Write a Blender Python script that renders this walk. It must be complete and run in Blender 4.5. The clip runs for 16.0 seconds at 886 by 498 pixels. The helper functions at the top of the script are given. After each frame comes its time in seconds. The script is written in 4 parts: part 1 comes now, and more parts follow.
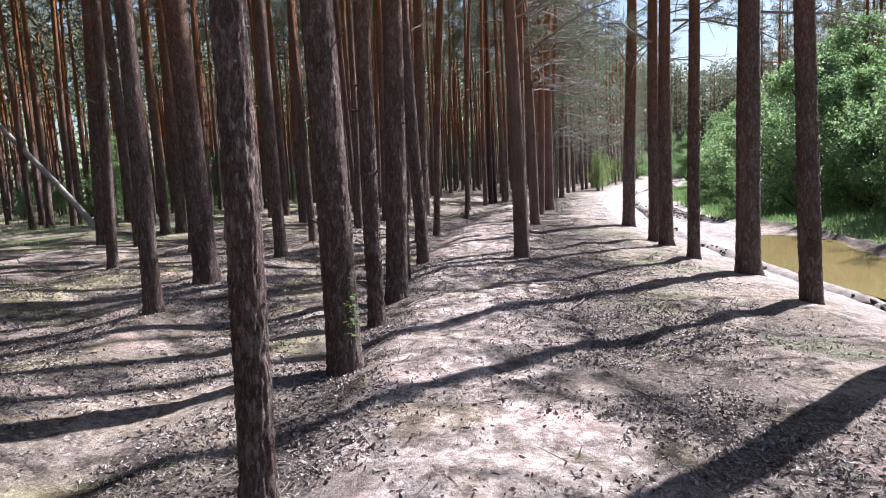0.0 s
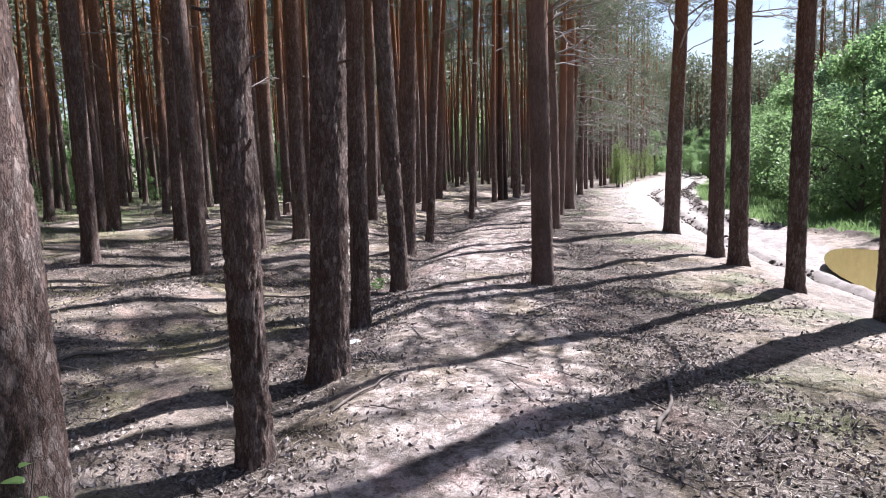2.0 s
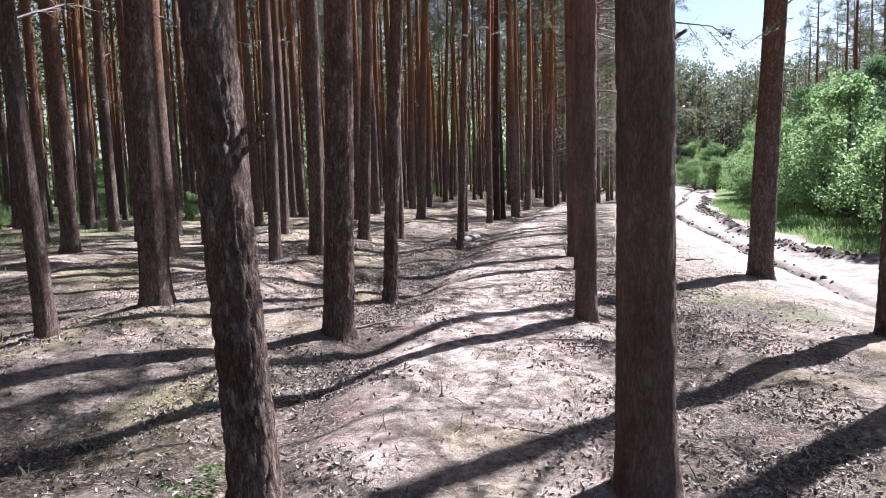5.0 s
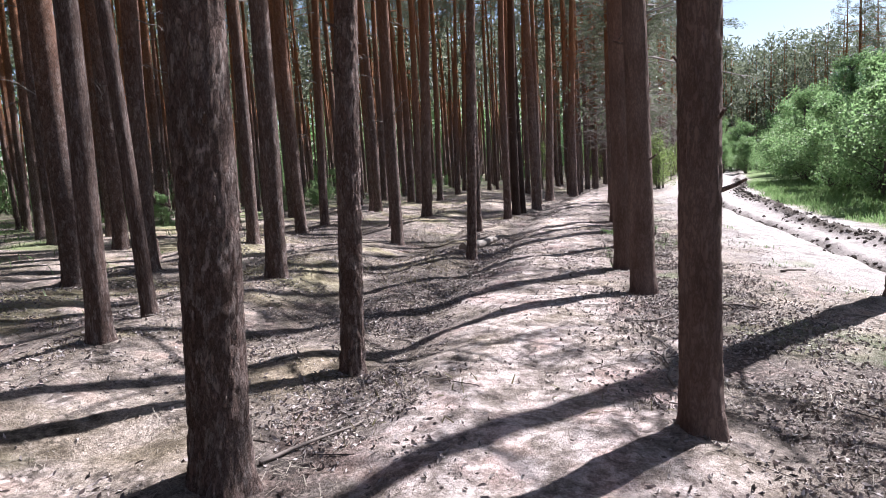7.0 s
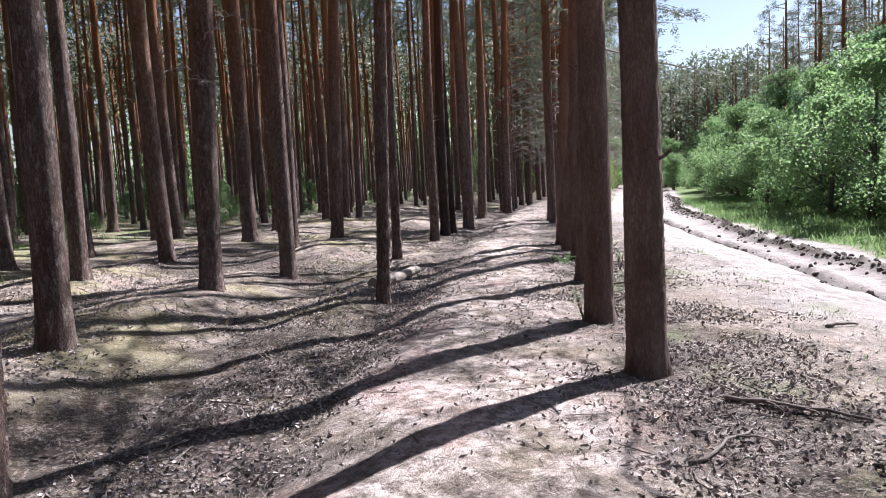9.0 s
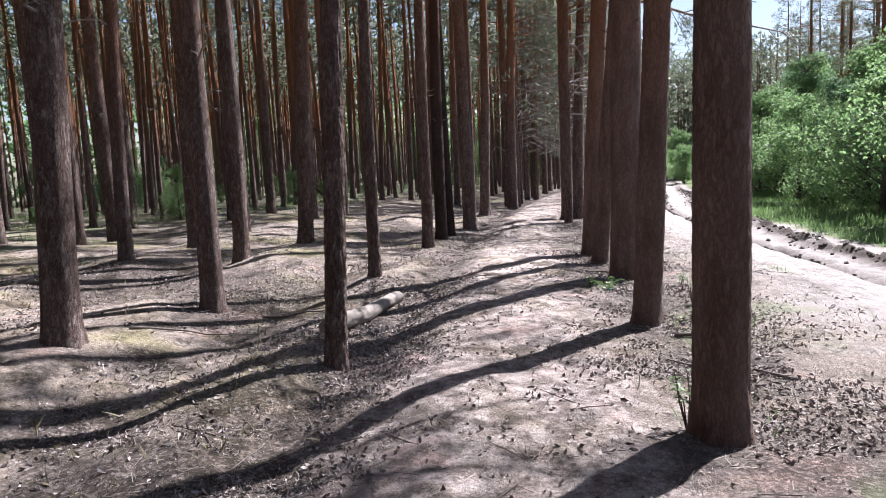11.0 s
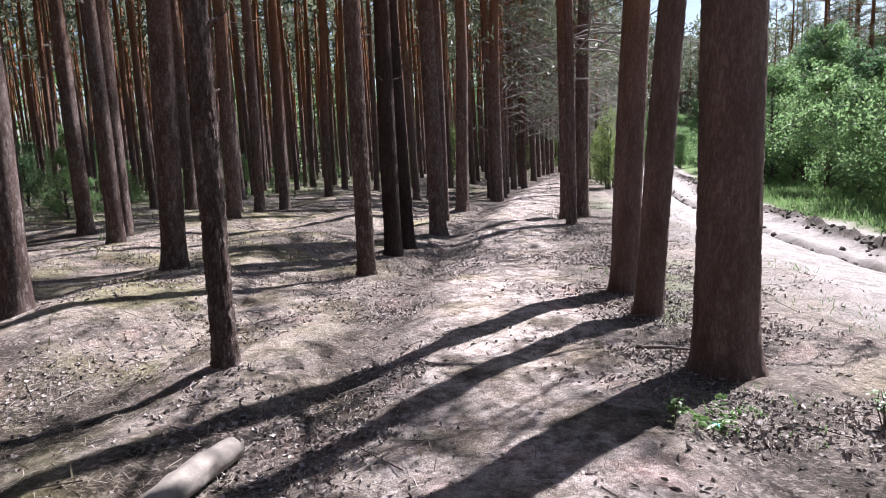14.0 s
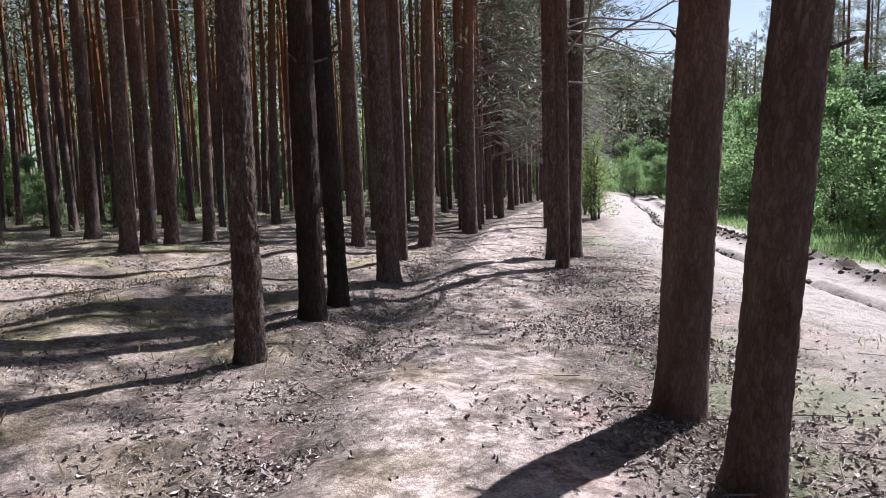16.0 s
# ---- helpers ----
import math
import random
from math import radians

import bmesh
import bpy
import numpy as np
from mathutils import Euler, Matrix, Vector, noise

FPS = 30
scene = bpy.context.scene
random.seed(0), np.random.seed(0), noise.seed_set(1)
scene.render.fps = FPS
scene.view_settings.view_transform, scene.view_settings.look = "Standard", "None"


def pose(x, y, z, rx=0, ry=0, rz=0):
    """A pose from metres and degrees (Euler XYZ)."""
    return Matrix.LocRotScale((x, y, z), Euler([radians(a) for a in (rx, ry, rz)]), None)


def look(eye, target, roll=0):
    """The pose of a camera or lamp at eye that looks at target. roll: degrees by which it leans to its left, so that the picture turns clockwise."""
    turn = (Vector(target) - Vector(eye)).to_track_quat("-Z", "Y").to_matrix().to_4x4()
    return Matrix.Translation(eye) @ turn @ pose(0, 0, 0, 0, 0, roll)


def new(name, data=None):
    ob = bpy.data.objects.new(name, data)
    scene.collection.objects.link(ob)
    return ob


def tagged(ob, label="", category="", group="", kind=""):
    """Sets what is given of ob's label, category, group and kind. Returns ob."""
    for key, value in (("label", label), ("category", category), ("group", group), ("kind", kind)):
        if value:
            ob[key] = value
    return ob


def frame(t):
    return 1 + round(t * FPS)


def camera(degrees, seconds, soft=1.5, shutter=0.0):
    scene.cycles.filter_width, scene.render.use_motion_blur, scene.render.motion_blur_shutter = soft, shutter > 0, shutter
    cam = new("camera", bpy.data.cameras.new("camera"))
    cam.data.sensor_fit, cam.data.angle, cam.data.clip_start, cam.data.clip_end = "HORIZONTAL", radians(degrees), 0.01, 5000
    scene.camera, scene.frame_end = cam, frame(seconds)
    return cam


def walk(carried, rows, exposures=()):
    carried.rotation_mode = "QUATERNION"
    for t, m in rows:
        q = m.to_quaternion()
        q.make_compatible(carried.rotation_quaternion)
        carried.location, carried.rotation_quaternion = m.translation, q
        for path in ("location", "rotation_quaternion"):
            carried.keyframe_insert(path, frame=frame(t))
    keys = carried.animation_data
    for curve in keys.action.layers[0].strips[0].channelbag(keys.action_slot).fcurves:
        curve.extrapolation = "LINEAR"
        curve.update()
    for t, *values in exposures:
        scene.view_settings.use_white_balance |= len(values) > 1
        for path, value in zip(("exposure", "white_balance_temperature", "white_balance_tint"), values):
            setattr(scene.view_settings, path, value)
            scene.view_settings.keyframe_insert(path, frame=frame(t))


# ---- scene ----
cam = camera(68.1, 16.0, soft=1.0)
METRES, EYE, TILT, LEAN, TURN = 27.3, 1.5, 0.0, 0.0, 0.0
ROWS = [
    (0.0, 0, 0, 0, -0.41, -7.36, 3.16),
    (0.5, 0.0036, 0.037, -0.0034, 0.15, -7.55, 1.25),
    (1.0, 0.0072, 0.0714, -0.0045, -0.47, -7.51, 2.34),
    (1.5, 0.0098, 0.111, -0.0043, 3.09, -6.43, 0.95),
    (2.0, 0.012, 0.1476, -0.0054, 0.52, -7.95, 2.06),
    (2.5, 0.0137, 0.1829, -0.0062, 2.65, -9.56, 1.75),
    (3.0, 0.0141, 0.2194, -0.0071, -0.11, -8.97, 3.69),
    (3.5, 0.0148, 0.2547, -0.0081, 2.97, -8.12, 2.04),
    (4.0, 0.0168, 0.2908, -0.01, 0.86, -6.26, 0.7),
    (6.5, 0.027, 0.4511, -0.0102, 0.07, -7.84, 3.84),
    (7.0, 0.0292, 0.4821, -0.0114, 1.09, -7.67, 3.72),
    (7.5, 0.032, 0.5135, -0.013, -2.14, -8.68, 3.21),
    (8.0, 0.0349, 0.5451, -0.0153, -3.1, -8.31, 4.08),
    (8.5, 0.0374, 0.5742, -0.0167, -1.89, -6.75, 2.01),
    (9.0, 0.0408, 0.6038, -0.0171, -5.01, -6.7, 3.22),
    (9.5, 0.045, 0.634, -0.0176, -2.59, -6.26, 2.01),
    (12.0, 0.0644, 0.7835, -0.0203, -8.62, -8.08, 3.06),
    (12.5, 0.0717, 0.812, -0.0209, -9.99, -7.87, 2.81),
    (13.0, 0.0763, 0.8365, -0.0215, -6.96, -6.32, 2.43),
    (13.5, 0.0821, 0.8656, -0.0221, -10.28, -8.08, 3.93),
    (14.0, 0.087, 0.8926, -0.0219, -6.42, -8.84, 2.93),
    (14.5, 0.0928, 0.9213, -0.0225, -9.45, -9.54, 3.23),
    (15.0, 0.0989, 0.9491, -0.0243, -7.81, -8.08, 2.3),
    (15.5, 0.1056, 0.979, -0.0264, -8.15, -8.51, 2.25),
    (16.0, 0.112, 1.0063, -0.0266, -8.47, -6.64, 1.89),
]
walk(cam, [(t, pose(0, 0, EYE, TILT, LEAN, TURN) @ pose(METRES * x, METRES * y, METRES * z, 90 + pitch, roll, yaw)) for t, x, y, z, yaw, pitch, roll in ROWS], [(0, 1.58, 6100, 16), (4, 1.75, 6100, 16), (9, 1.55, 6100, 16), (13, 1.62, 6100, 16), (16, 1.3, 6100, 16)])

# ---- world, sun, exposure ----
SUN_AZ, SUN_EL = 37.5, 48.0            # degrees: counter-clockwise from +x, above the horizon
world = bpy.data.worlds.new("world")
scene.world = world
world.use_nodes = True
wn = world.node_tree.nodes
sky = wn.new("ShaderNodeTexSky")
sky.sky_type, sky.sun_disc = "NISHITA", False
sky.sun_elevation, sky.sun_rotation = radians(SUN_EL), radians(90 - SUN_AZ)
wn["Background"].inputs["Strength"].default_value = 0.05
world.node_tree.links.new(sky.outputs[0], wn["Background"].inputs["Color"])
sun_data = bpy.data.lights.new("sun", "SUN")
sun_data.energy, sun_data.angle, sun_data.color = 5.0, radians(0.55), (1.0, 0.975, 0.945)
sun = new("sun", sun_data)
sun_way = Vector((math.cos(radians(SUN_AZ)) * math.cos(radians(SUN_EL)), math.sin(radians(SUN_AZ)) * math.cos(radians(SUN_EL)), math.sin(radians(SUN_EL))))
sun.matrix_world = look(sun_way * 60, (0, 0, 0))


# ---- materials ----
def material(name):
    m = bpy.data.materials.new(name)
    m.use_nodes = True
    nt = m.node_tree
    return m, nt, nt.nodes["Principled BSDF"]


def node(nt, kind, **values):
    n = nt.nodes.new(kind)
    for key, value in values.items():
        if key in n.inputs:
            n.inputs[key].default_value = value
    return n


def mapped(nt, scale, source="Object"):
    """Coordinates scaled along x, y and z."""
    tc = nt.nodes.new("ShaderNodeTexCoord")
    mp = nt.nodes.new("ShaderNodeMapping")
    mp.inputs["Scale"].default_value = scale
    nt.links.new(tc.outputs[source], mp.inputs["Vector"])
    return mp.outputs["Vector"]


def world_place(nt):
    return nt.nodes.new("ShaderNodeNewGeometry").outputs["Position"]


def noise_tex(nt, vec, scale, detail=4.0, rough=0.6):
    n = node(nt, "ShaderNodeTexNoise", Scale=scale, Detail=detail, Roughness=rough)
    nt.links.new(vec, n.inputs["Vector"])
    return n.outputs["Fac"]


def ramp(nt, fac, stops):
    r = nt.nodes.new("ShaderNodeValToRGB")
    while len(r.color_ramp.elements) < len(stops):
        r.color_ramp.elements.new(0.5)
    for e, (at, col) in zip(r.color_ramp.elements, stops):
        e.position = at
        e.color = (*col, 1) if len(col) == 3 else col
    nt.links.new(fac, r.inputs["Fac"])
    return r.outputs["Color"]


def mix(nt, fac, a, b, blend="MIX"):
    m = nt.nodes.new("ShaderNodeMix")
    m.data_type, m.blend_type = "RGBA", blend
    for socket, value in ((m.inputs[0], fac), (m.inputs[6], a), (m.inputs[7], b)):
        if isinstance(value, (int, float)):
            socket.default_value = value
        elif isinstance(value, tuple):
            socket.default_value = (*value, 1)
        else:
            nt.links.new(value, socket)
    return m.outputs[2]


def maths(nt, op, a, b=0.5):
    m = nt.nodes.new("ShaderNodeMath")
    m.operation = op
    for socket, value in ((m.inputs[0], a), (m.inputs[1], b)):
        if isinstance(value, (int, float)):
            socket.default_value = value
        else:
            nt.links.new(value, socket)
    return m.outputs[0]


def bump(nt, bsdf, height, strength, distance):
    b = node(nt, "ShaderNodeBump", Strength=strength, Distance=distance)
    nt.links.new(height, b.inputs["Height"])
    nt.links.new(b.outputs["Normal"], bsdf.inputs["Normal"])


def attribute(nt, name):
    a = nt.nodes.new("ShaderNodeAttribute")
    a.attribute_name = name
    return a.outputs["Fac"]


def make_bark(name, dead=False, soot=1.0, rough_plates=1.0):
    m, nt, b = material(name)
    vec = mapped(nt, (1, 1, 0.33))
    crack = node(nt, "ShaderNodeTexNoise", Scale=30.0, Detail=6.0, Roughness=0.72, Distortion=0.2)
    nt.links.new(vec, crack.inputs["Vector"])
    away = maths(nt, "ABSOLUTE", maths(nt, "SUBTRACT", crack.outputs["Fac"], 0.5))
    fissure = ramp(nt, away, [(0.0, (0, 0, 0)), (0.07, (1, 1, 1))])
    fine = noise_tex(nt, mapped(nt, (1, 1, 0.5)), 55, 6, 0.75)
    bent = nt.nodes.new("ShaderNodeVectorMath")
    bent.operation = "MULTIPLY_ADD"
    sway = node(nt, "ShaderNodeTexNoise", Scale=24.0, Detail=5.0, Roughness=0.65)
    nt.links.new(vec, sway.inputs["Vector"])
    nt.links.new(sway.outputs["Color"], bent.inputs[0])
    bent.inputs[1].default_value = (0.1, 0.1, 0.1)
    nt.links.new(vec, bent.inputs[2])
    plate = node(nt, "ShaderNodeTexVoronoi", Scale=34.0, Randomness=1.0)
    nt.links.new(bent.outputs[0], plate.inputs["Vector"])
    rim = node(nt, "ShaderNodeTexVoronoi", Scale=34.0, Randomness=1.0)
    rim.feature = "DISTANCE_TO_EDGE"
    nt.links.new(bent.outputs[0], rim.inputs["Vector"])
    flake = nt.nodes.new("ShaderNodeSeparateColor")
    nt.links.new(plate.outputs["Color"], flake.inputs[0])
    gapped = ramp(nt, rim.outputs["Distance"], [(0.025, (0, 0, 0)), (0.12, (1, 1, 1))])
    fissure = mix(nt, 0.5 * rough_plates, fissure, maths(nt, "MULTIPLY", gapped, maths(nt, "ADD", maths(nt, "MULTIPLY", fissure, 0.5), 0.5)))
    patch = noise_tex(nt, mapped(nt, (1, 1, 0.3)), 5, 4)
    low = mix(nt, ramp(nt, patch, [(0.35, (0, 0, 0)), (0.65, (1, 1, 1))]), (0.128, 0.085, 0.072), (0.218, 0.158, 0.14))
    low = mix(nt, maths(nt, "MULTIPLY", ramp(nt, flake.outputs[0], [(0.45, (0, 0, 0)), (0.95, (0.45, 0.45, 0.45))]), rough_plates), low, (0.4, 0.345, 0.325))
    high = mix(nt, patch, (0.42, 0.18, 0.079), (0.28, 0.126, 0.063))
    sep = nt.nodes.new("ShaderNodeSeparateXYZ")
    tc = nt.nodes.new("ShaderNodeTexCoord")
    nt.links.new(tc.outputs["Object"], sep.inputs[0])
    rnd = nt.nodes.new("ShaderNodeObjectInfo").outputs["Random"]
    z = maths(nt, "ADD", sep.outputs["Z"], maths(nt, "MULTIPLY", patch, 2.0))
    z = maths(nt, "ADD", z, maths(nt, "MULTIPLY", rnd, 2.0))
    up = nt.nodes.new("ShaderNodeMapRange")
    nt.links.new(z, up.inputs[0])
    up.inputs[1].default_value, up.inputs[2].default_value = 4.6, 9.5
    col = mix(nt, up.outputs[0], low, high)
    col = mix(nt, ramp(nt, fine, [(0.5, (0, 0, 0)), (0.8, (0.1 + 0.15 * rough_plates,) * 3)]), col, (0.3, 0.26, 0.245), "MIX") if not dead else mix(nt, fine, (0.3, 0.27, 0.24), (0.5, 0.47, 0.43))
    deep = mix(nt, fissure, (0.06, 0.045, 0.04), (1, 1, 1))
    col = mix(nt, 0.35 + 0.35 * rough_plates, col, deep, "MULTIPLY")
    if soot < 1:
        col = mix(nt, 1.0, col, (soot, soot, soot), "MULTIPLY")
    nt.links.new(col, b.inputs["Base Color"])
    b.inputs["Roughness"].default_value = 0.9
    b.inputs["Specular IOR Level"].default_value = 0.12
    h = maths(nt, "ADD", maths(nt, "MULTIPLY", fissure, 0.7 + 0.5 * rough_plates), maths(nt, "MULTIPLY", fine, 0.7))
    h = maths(nt, "ADD", h, maths(nt, "MULTIPLY", flake.outputs[0], 0.9 * rough_plates))
    bump(nt, b, h, 0.8, 0.004 + 0.006 * rough_plates)
    return m


def make_leaf(name, dark, light, through_light=0.35, rough=0.5):
    """Leaves or needles, lit through a little."""
    m, nt, b = material(name)
    geo = nt.nodes.new("ShaderNodeNewGeometry")
    oi = nt.nodes.new("ShaderNodeObjectInfo")
    f = maths(nt, "ADD", maths(nt, "MULTIPLY", geo.outputs["Random Per Island"], 0.8), maths(nt, "MULTIPLY", oi.outputs["Random"], 0.2))
    col = mix(nt, f, dark, light)
    nt.links.new(col, b.inputs["Base Color"])
    b.inputs["Roughness"].default_value = rough
    tr = nt.nodes.new("ShaderNodeBsdfTranslucent")
    nt.links.new(col, tr.inputs["Color"])
    ms = nt.nodes.new("ShaderNodeMixShader")
    ms.inputs[0].default_value = through_light
    nt.links.new(b.outputs[0], ms.inputs[1])
    nt.links.new(tr.outputs[0], ms.inputs[2])
    nt.links.new(ms.outputs[0], nt.nodes["Material Output"].inputs["Surface"])
    return m


def make_ground():
    m, nt, b = material("forest_floor")
    p = world_place(nt)
    big = noise_tex(nt, p, 0.7, 4)
    mid = noise_tex(nt, p, 4.0, 5, 0.65)
    fine = noise_tex(nt, p, 70, 6, 0.8)
    grit = noise_tex(nt, p, 22, 6, 0.8)
    warp = nt.nodes.new("ShaderNodeVectorMath")
    warp.operation = "MULTIPLY_ADD"
    wob = node(nt, "ShaderNodeTexNoise", Scale=9.0, Detail=3.0)
    nt.links.new(p, wob.inputs["Vector"])
    nt.links.new(wob.outputs["Color"], warp.inputs[0])
    warp.inputs[1].default_value = (0.12, 0.12, 0.12)
    nt.links.new(p, warp.inputs[2])

    def cells(scale):
        vo = node(nt, "ShaderNodeTexVoronoi", Scale=scale, Randomness=1.0)
        nt.links.new(warp.outputs[0], vo.inputs["Vector"])
        sep = nt.nodes.new("ShaderNodeSeparateColor")
        nt.links.new(vo.outputs["Color"], sep.inputs[0])
        return sep.outputs[0], vo.outputs["Distance"]
    fleck, gap = cells(24.0)
    fleck2, gap2 = cells(55.0)
    # needle litter: pale straw over dark humus
    lit = ramp(nt, fine, [(0.3, (0.09, 0.073, 0.061)), (0.44, (0.4, 0.338, 0.29)), (0.6, (0.82, 0.73, 0.65))])
    lit = mix(nt, 0.75, lit, ramp(nt, grit, [(0.33, (0.3, 0.28, 0.27)), (0.5, (0.85, 0.85, 0.85)), (0.68, (1.25, 1.25, 1.25))]), "MULTIPLY")
    lit = mix(nt, 0.8, lit, ramp(nt, mid, [(0.3, (0.6, 0.57, 0.55)), (0.62, (1.1, 1.1, 1.1))]), "MULTIPLY")
    leafy = ramp(nt, fleck, [(0.0, (0.05, 0.04, 0.035)), (0.4, (0.24, 0.198, 0.178)), (0.7, (0.5, 0.43, 0.4)), (1.0, (0.75, 0.67, 0.63))])
    leafy = mix(nt, 0.85, leafy, ramp(nt, gap, [(0.25, (1, 1, 1)), (0.75, (0.25, 0.24, 0.23))]), "MULTIPLY")
    lit = mix(nt, ramp(nt, mid, [(0.44, (0, 0, 0)), (0.6, (0.85, 0.85, 0.85))]), lit, leafy)
    mossy = maths(nt, "MULTIPLY", attribute(nt, "moss"), ramp(nt, grit, [(0.35, (0.25, 0.25, 0.25)), (0.55, (0.5, 0.5, 0.5))]))
    lit = mix(nt, mossy, lit, mix(nt, fine, (0.16, 0.155, 0.05), (0.5, 0.5, 0.2)))
    patchy = noise_tex(nt, p, 7.0, 6, 0.75)
    path = ramp(nt, patchy, [(0.36, (0.12, 0.095, 0.087)), (0.47, (0.42, 0.352, 0.33)), (0.56, (0.86, 0.77, 0.745))])
    path = mix(nt, 0.7, path, ramp(nt, fine, [(0.36, (0.35, 0.34, 0.33)), (0.5, (1.1, 1.1, 1.1))]), "MULTIPLY")
    lit = mix(nt, maths(nt, "MULTIPLY", attribute(nt, "path"), ramp(nt, mid, [(0.3, (0.35, 0.35, 0.35)), (0.6, (0.85, 0.85, 0.85))])), lit, path)
    # dark litter tone; on the right-hand row it also paints in tree shade
    litter_with_shade = mix(nt, 0.85, ramp(nt, fleck2, [(0.0, (0.035, 0.027, 0.024)), (0.55, (0.13, 0.1, 0.09)), (1.0, (0.5, 0.435, 0.4))]), ramp(nt, gap, [(0.2, (1, 1, 1)), (0.8, (0.3, 0.29, 0.28))]), "MULTIPLY")
    lit = mix(nt, maths(nt, "MULTIPLY", maths(nt, "MAXIMUM", attribute(nt, "furrow"), attribute(nt, "hollow")), 0.85), lit, litter_with_shade)
    tint = ramp(nt, noise_tex(nt, p, 1.3, 4, 0.6), [(0.32, (0.88, 0.84, 0.66)), (0.45, (1, 0.98, 0.93)), (0.55, (1, 1, 1)), (0.68, (1.04, 0.9, 0.88))])
    lit = mix(nt, 0.9, lit, tint, "MULTIPLY")
    drift = ramp(nt, noise_tex(nt, p, 2.6, 6, 0.7), [(0.36, (0.36, 0.35, 0.345)), (0.54, (1.3, 1.3, 1.3))])
    lit = mix(nt, 0.85, lit, drift, "MULTIPLY")
    road = mix(nt, mid, (0.52, 0.47, 0.455), (0.85, 0.79, 0.775))
    road = mix(nt, maths(nt, "MULTIPLY", grit, 0.75), road, (0.27, 0.235, 0.21))
    road = mix(nt, 0.6, road, ramp(nt, noise_tex(nt, p, 3.2, 7, 0.75), [(0.4, (0.5, 0.49, 0.48)), (0.52, (1.1, 1.1, 1.1))]), "MULTIPLY")
    col = mix(nt, attribute(nt, "road"), lit, road)
    col = mix(nt, attribute(nt, "mud"), col, mix(nt, fine, (0.05, 0.04, 0.033), (0.2, 0.16, 0.135)))
    green = mix(nt, mid, (0.1, 0.2, 0.05), (0.2, 0.34, 0.11))
    col = mix(nt, attribute(nt, "grass"), col, mix(nt, maths(nt, "MULTIPLY", fine, 0.6), green, (0.28, 0.3, 0.12)))
    col = mix(nt, 1.0, col, (0.6, 0.585, 0.58), "MULTIPLY")
    nt.links.new(col, b.inputs["Base Color"])
    b.inputs["Roughness"].default_value = 0.95
    b.inputs["Specular IOR Level"].default_value = 0.3
    h = maths(nt, "ADD", maths(nt, "MULTIPLY", fine, 0.7), maths(nt, "MULTIPLY", fleck, 0.6))
    h = maths(nt, "ADD", h, maths(nt, "MULTIPLY", grit, 1.2))
    bump(nt, b, h, 0.9, 0.02)
    return m


def make_plain(name, dark, light, scale=20.0, rough=0.8, stretch=(1, 1, 1), relief=0.4):
    m, nt, b = material(name)
    f = noise_tex(nt, mapped(nt, stretch), scale, 5, 0.65)
    f2 = noise_tex(nt, mapped(nt, stretch), scale / 6, 3)
    col = mix(nt, f2, mix(nt, f, dark, light), mix(nt, f, tuple(0.75 * v for v in dark), light))
    nt.links.new(col, b.inputs["Base Color"])
    b.inputs["Roughness"].default_value = rough
    bump(nt, b, f, relief, 0.01)
    return m


def make_island(name, dark, light, rough=0.7):
    """Small loose pieces, each of its own tone."""
    m, nt, b = material(name)
    geo = nt.nodes.new("ShaderNodeNewGeometry")
    fine = noise_tex(nt, geo.outputs["Position"], 120, 3)
    f = maths(nt, "ADD", maths(nt, "MULTIPLY", geo.outputs["Random Per Island"], 0.8), maths(nt, "MULTIPLY", fine, 0.25))
    nt.links.new(mix(nt, f, dark, light), b.inputs["Base Color"])
    b.inputs["Roughness"].default_value = rough
    return m


BARK = make_bark("pine_bark")
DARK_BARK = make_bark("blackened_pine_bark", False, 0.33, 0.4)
PLAIN_BARK = make_bark("close_grained_pine_bark", False, 0.95, 0.15)
DEAD_WOOD = make_plain("bare_grey_wood", (0.12, 0.099, 0.09), (0.276, 0.246, 0.228), 30, 0.85, (1, 1, 0.3))
NEEDLE = make_leaf("pine_needles", (0.076, 0.095, 0.057), (0.183, 0.202, 0.133), 0.55)
LEAF = make_leaf("fresh_leaves", (0.121, 0.228, 0.08), (0.289, 0.403, 0.195), 0.62, 0.4)
# darker copy of the same leaves, with shade put into their colour
SHADE_TONED_LEAF = make_leaf("shade_toned_leaves", (0.073, 0.152, 0.066), (0.178, 0.277, 0.145), 0.58, 0.45)
SPROUT = make_leaf("sprout_leaves", (0.077, 0.149, 0.044), (0.165, 0.248, 0.094), 0.4, 0.4)
GRASS = make_leaf("grass_blades", (0.099, 0.187, 0.055), (0.22, 0.314, 0.138), 0.55, 0.5)
DRY_GRASS = make_leaf("dry_grass", (0.138, 0.121, 0.055), (0.275, 0.237, 0.154), 0.25, 0.7)
GROUND = make_ground()
LITTER = make_island("dead_leaf", (0.05, 0.037, 0.032), (0.46, 0.4, 0.385))
TWIG = make_island("dry_twig", (0.065, 0.05, 0.043), (0.2, 0.17, 0.15))
CONE = make_island("pine_cone_scales", (0.025, 0.018, 0.014), (0.07, 0.05, 0.037))
MUD = make_plain("dark_mud", (0.027, 0.02, 0.016), (0.096, 0.072, 0.057), 22, 0.8)
BIRCH = make_plain("birch_bark", (0.21, 0.198, 0.186), (0.45, 0.438, 0.414), 6, 0.7, (0.4, 0.4, 3))
LOG_WOOD = make_plain("barkless_log", (0.06, 0.047, 0.039), (0.4, 0.35, 0.31), 9, 0.85, (1, 1, 1), 1.0)
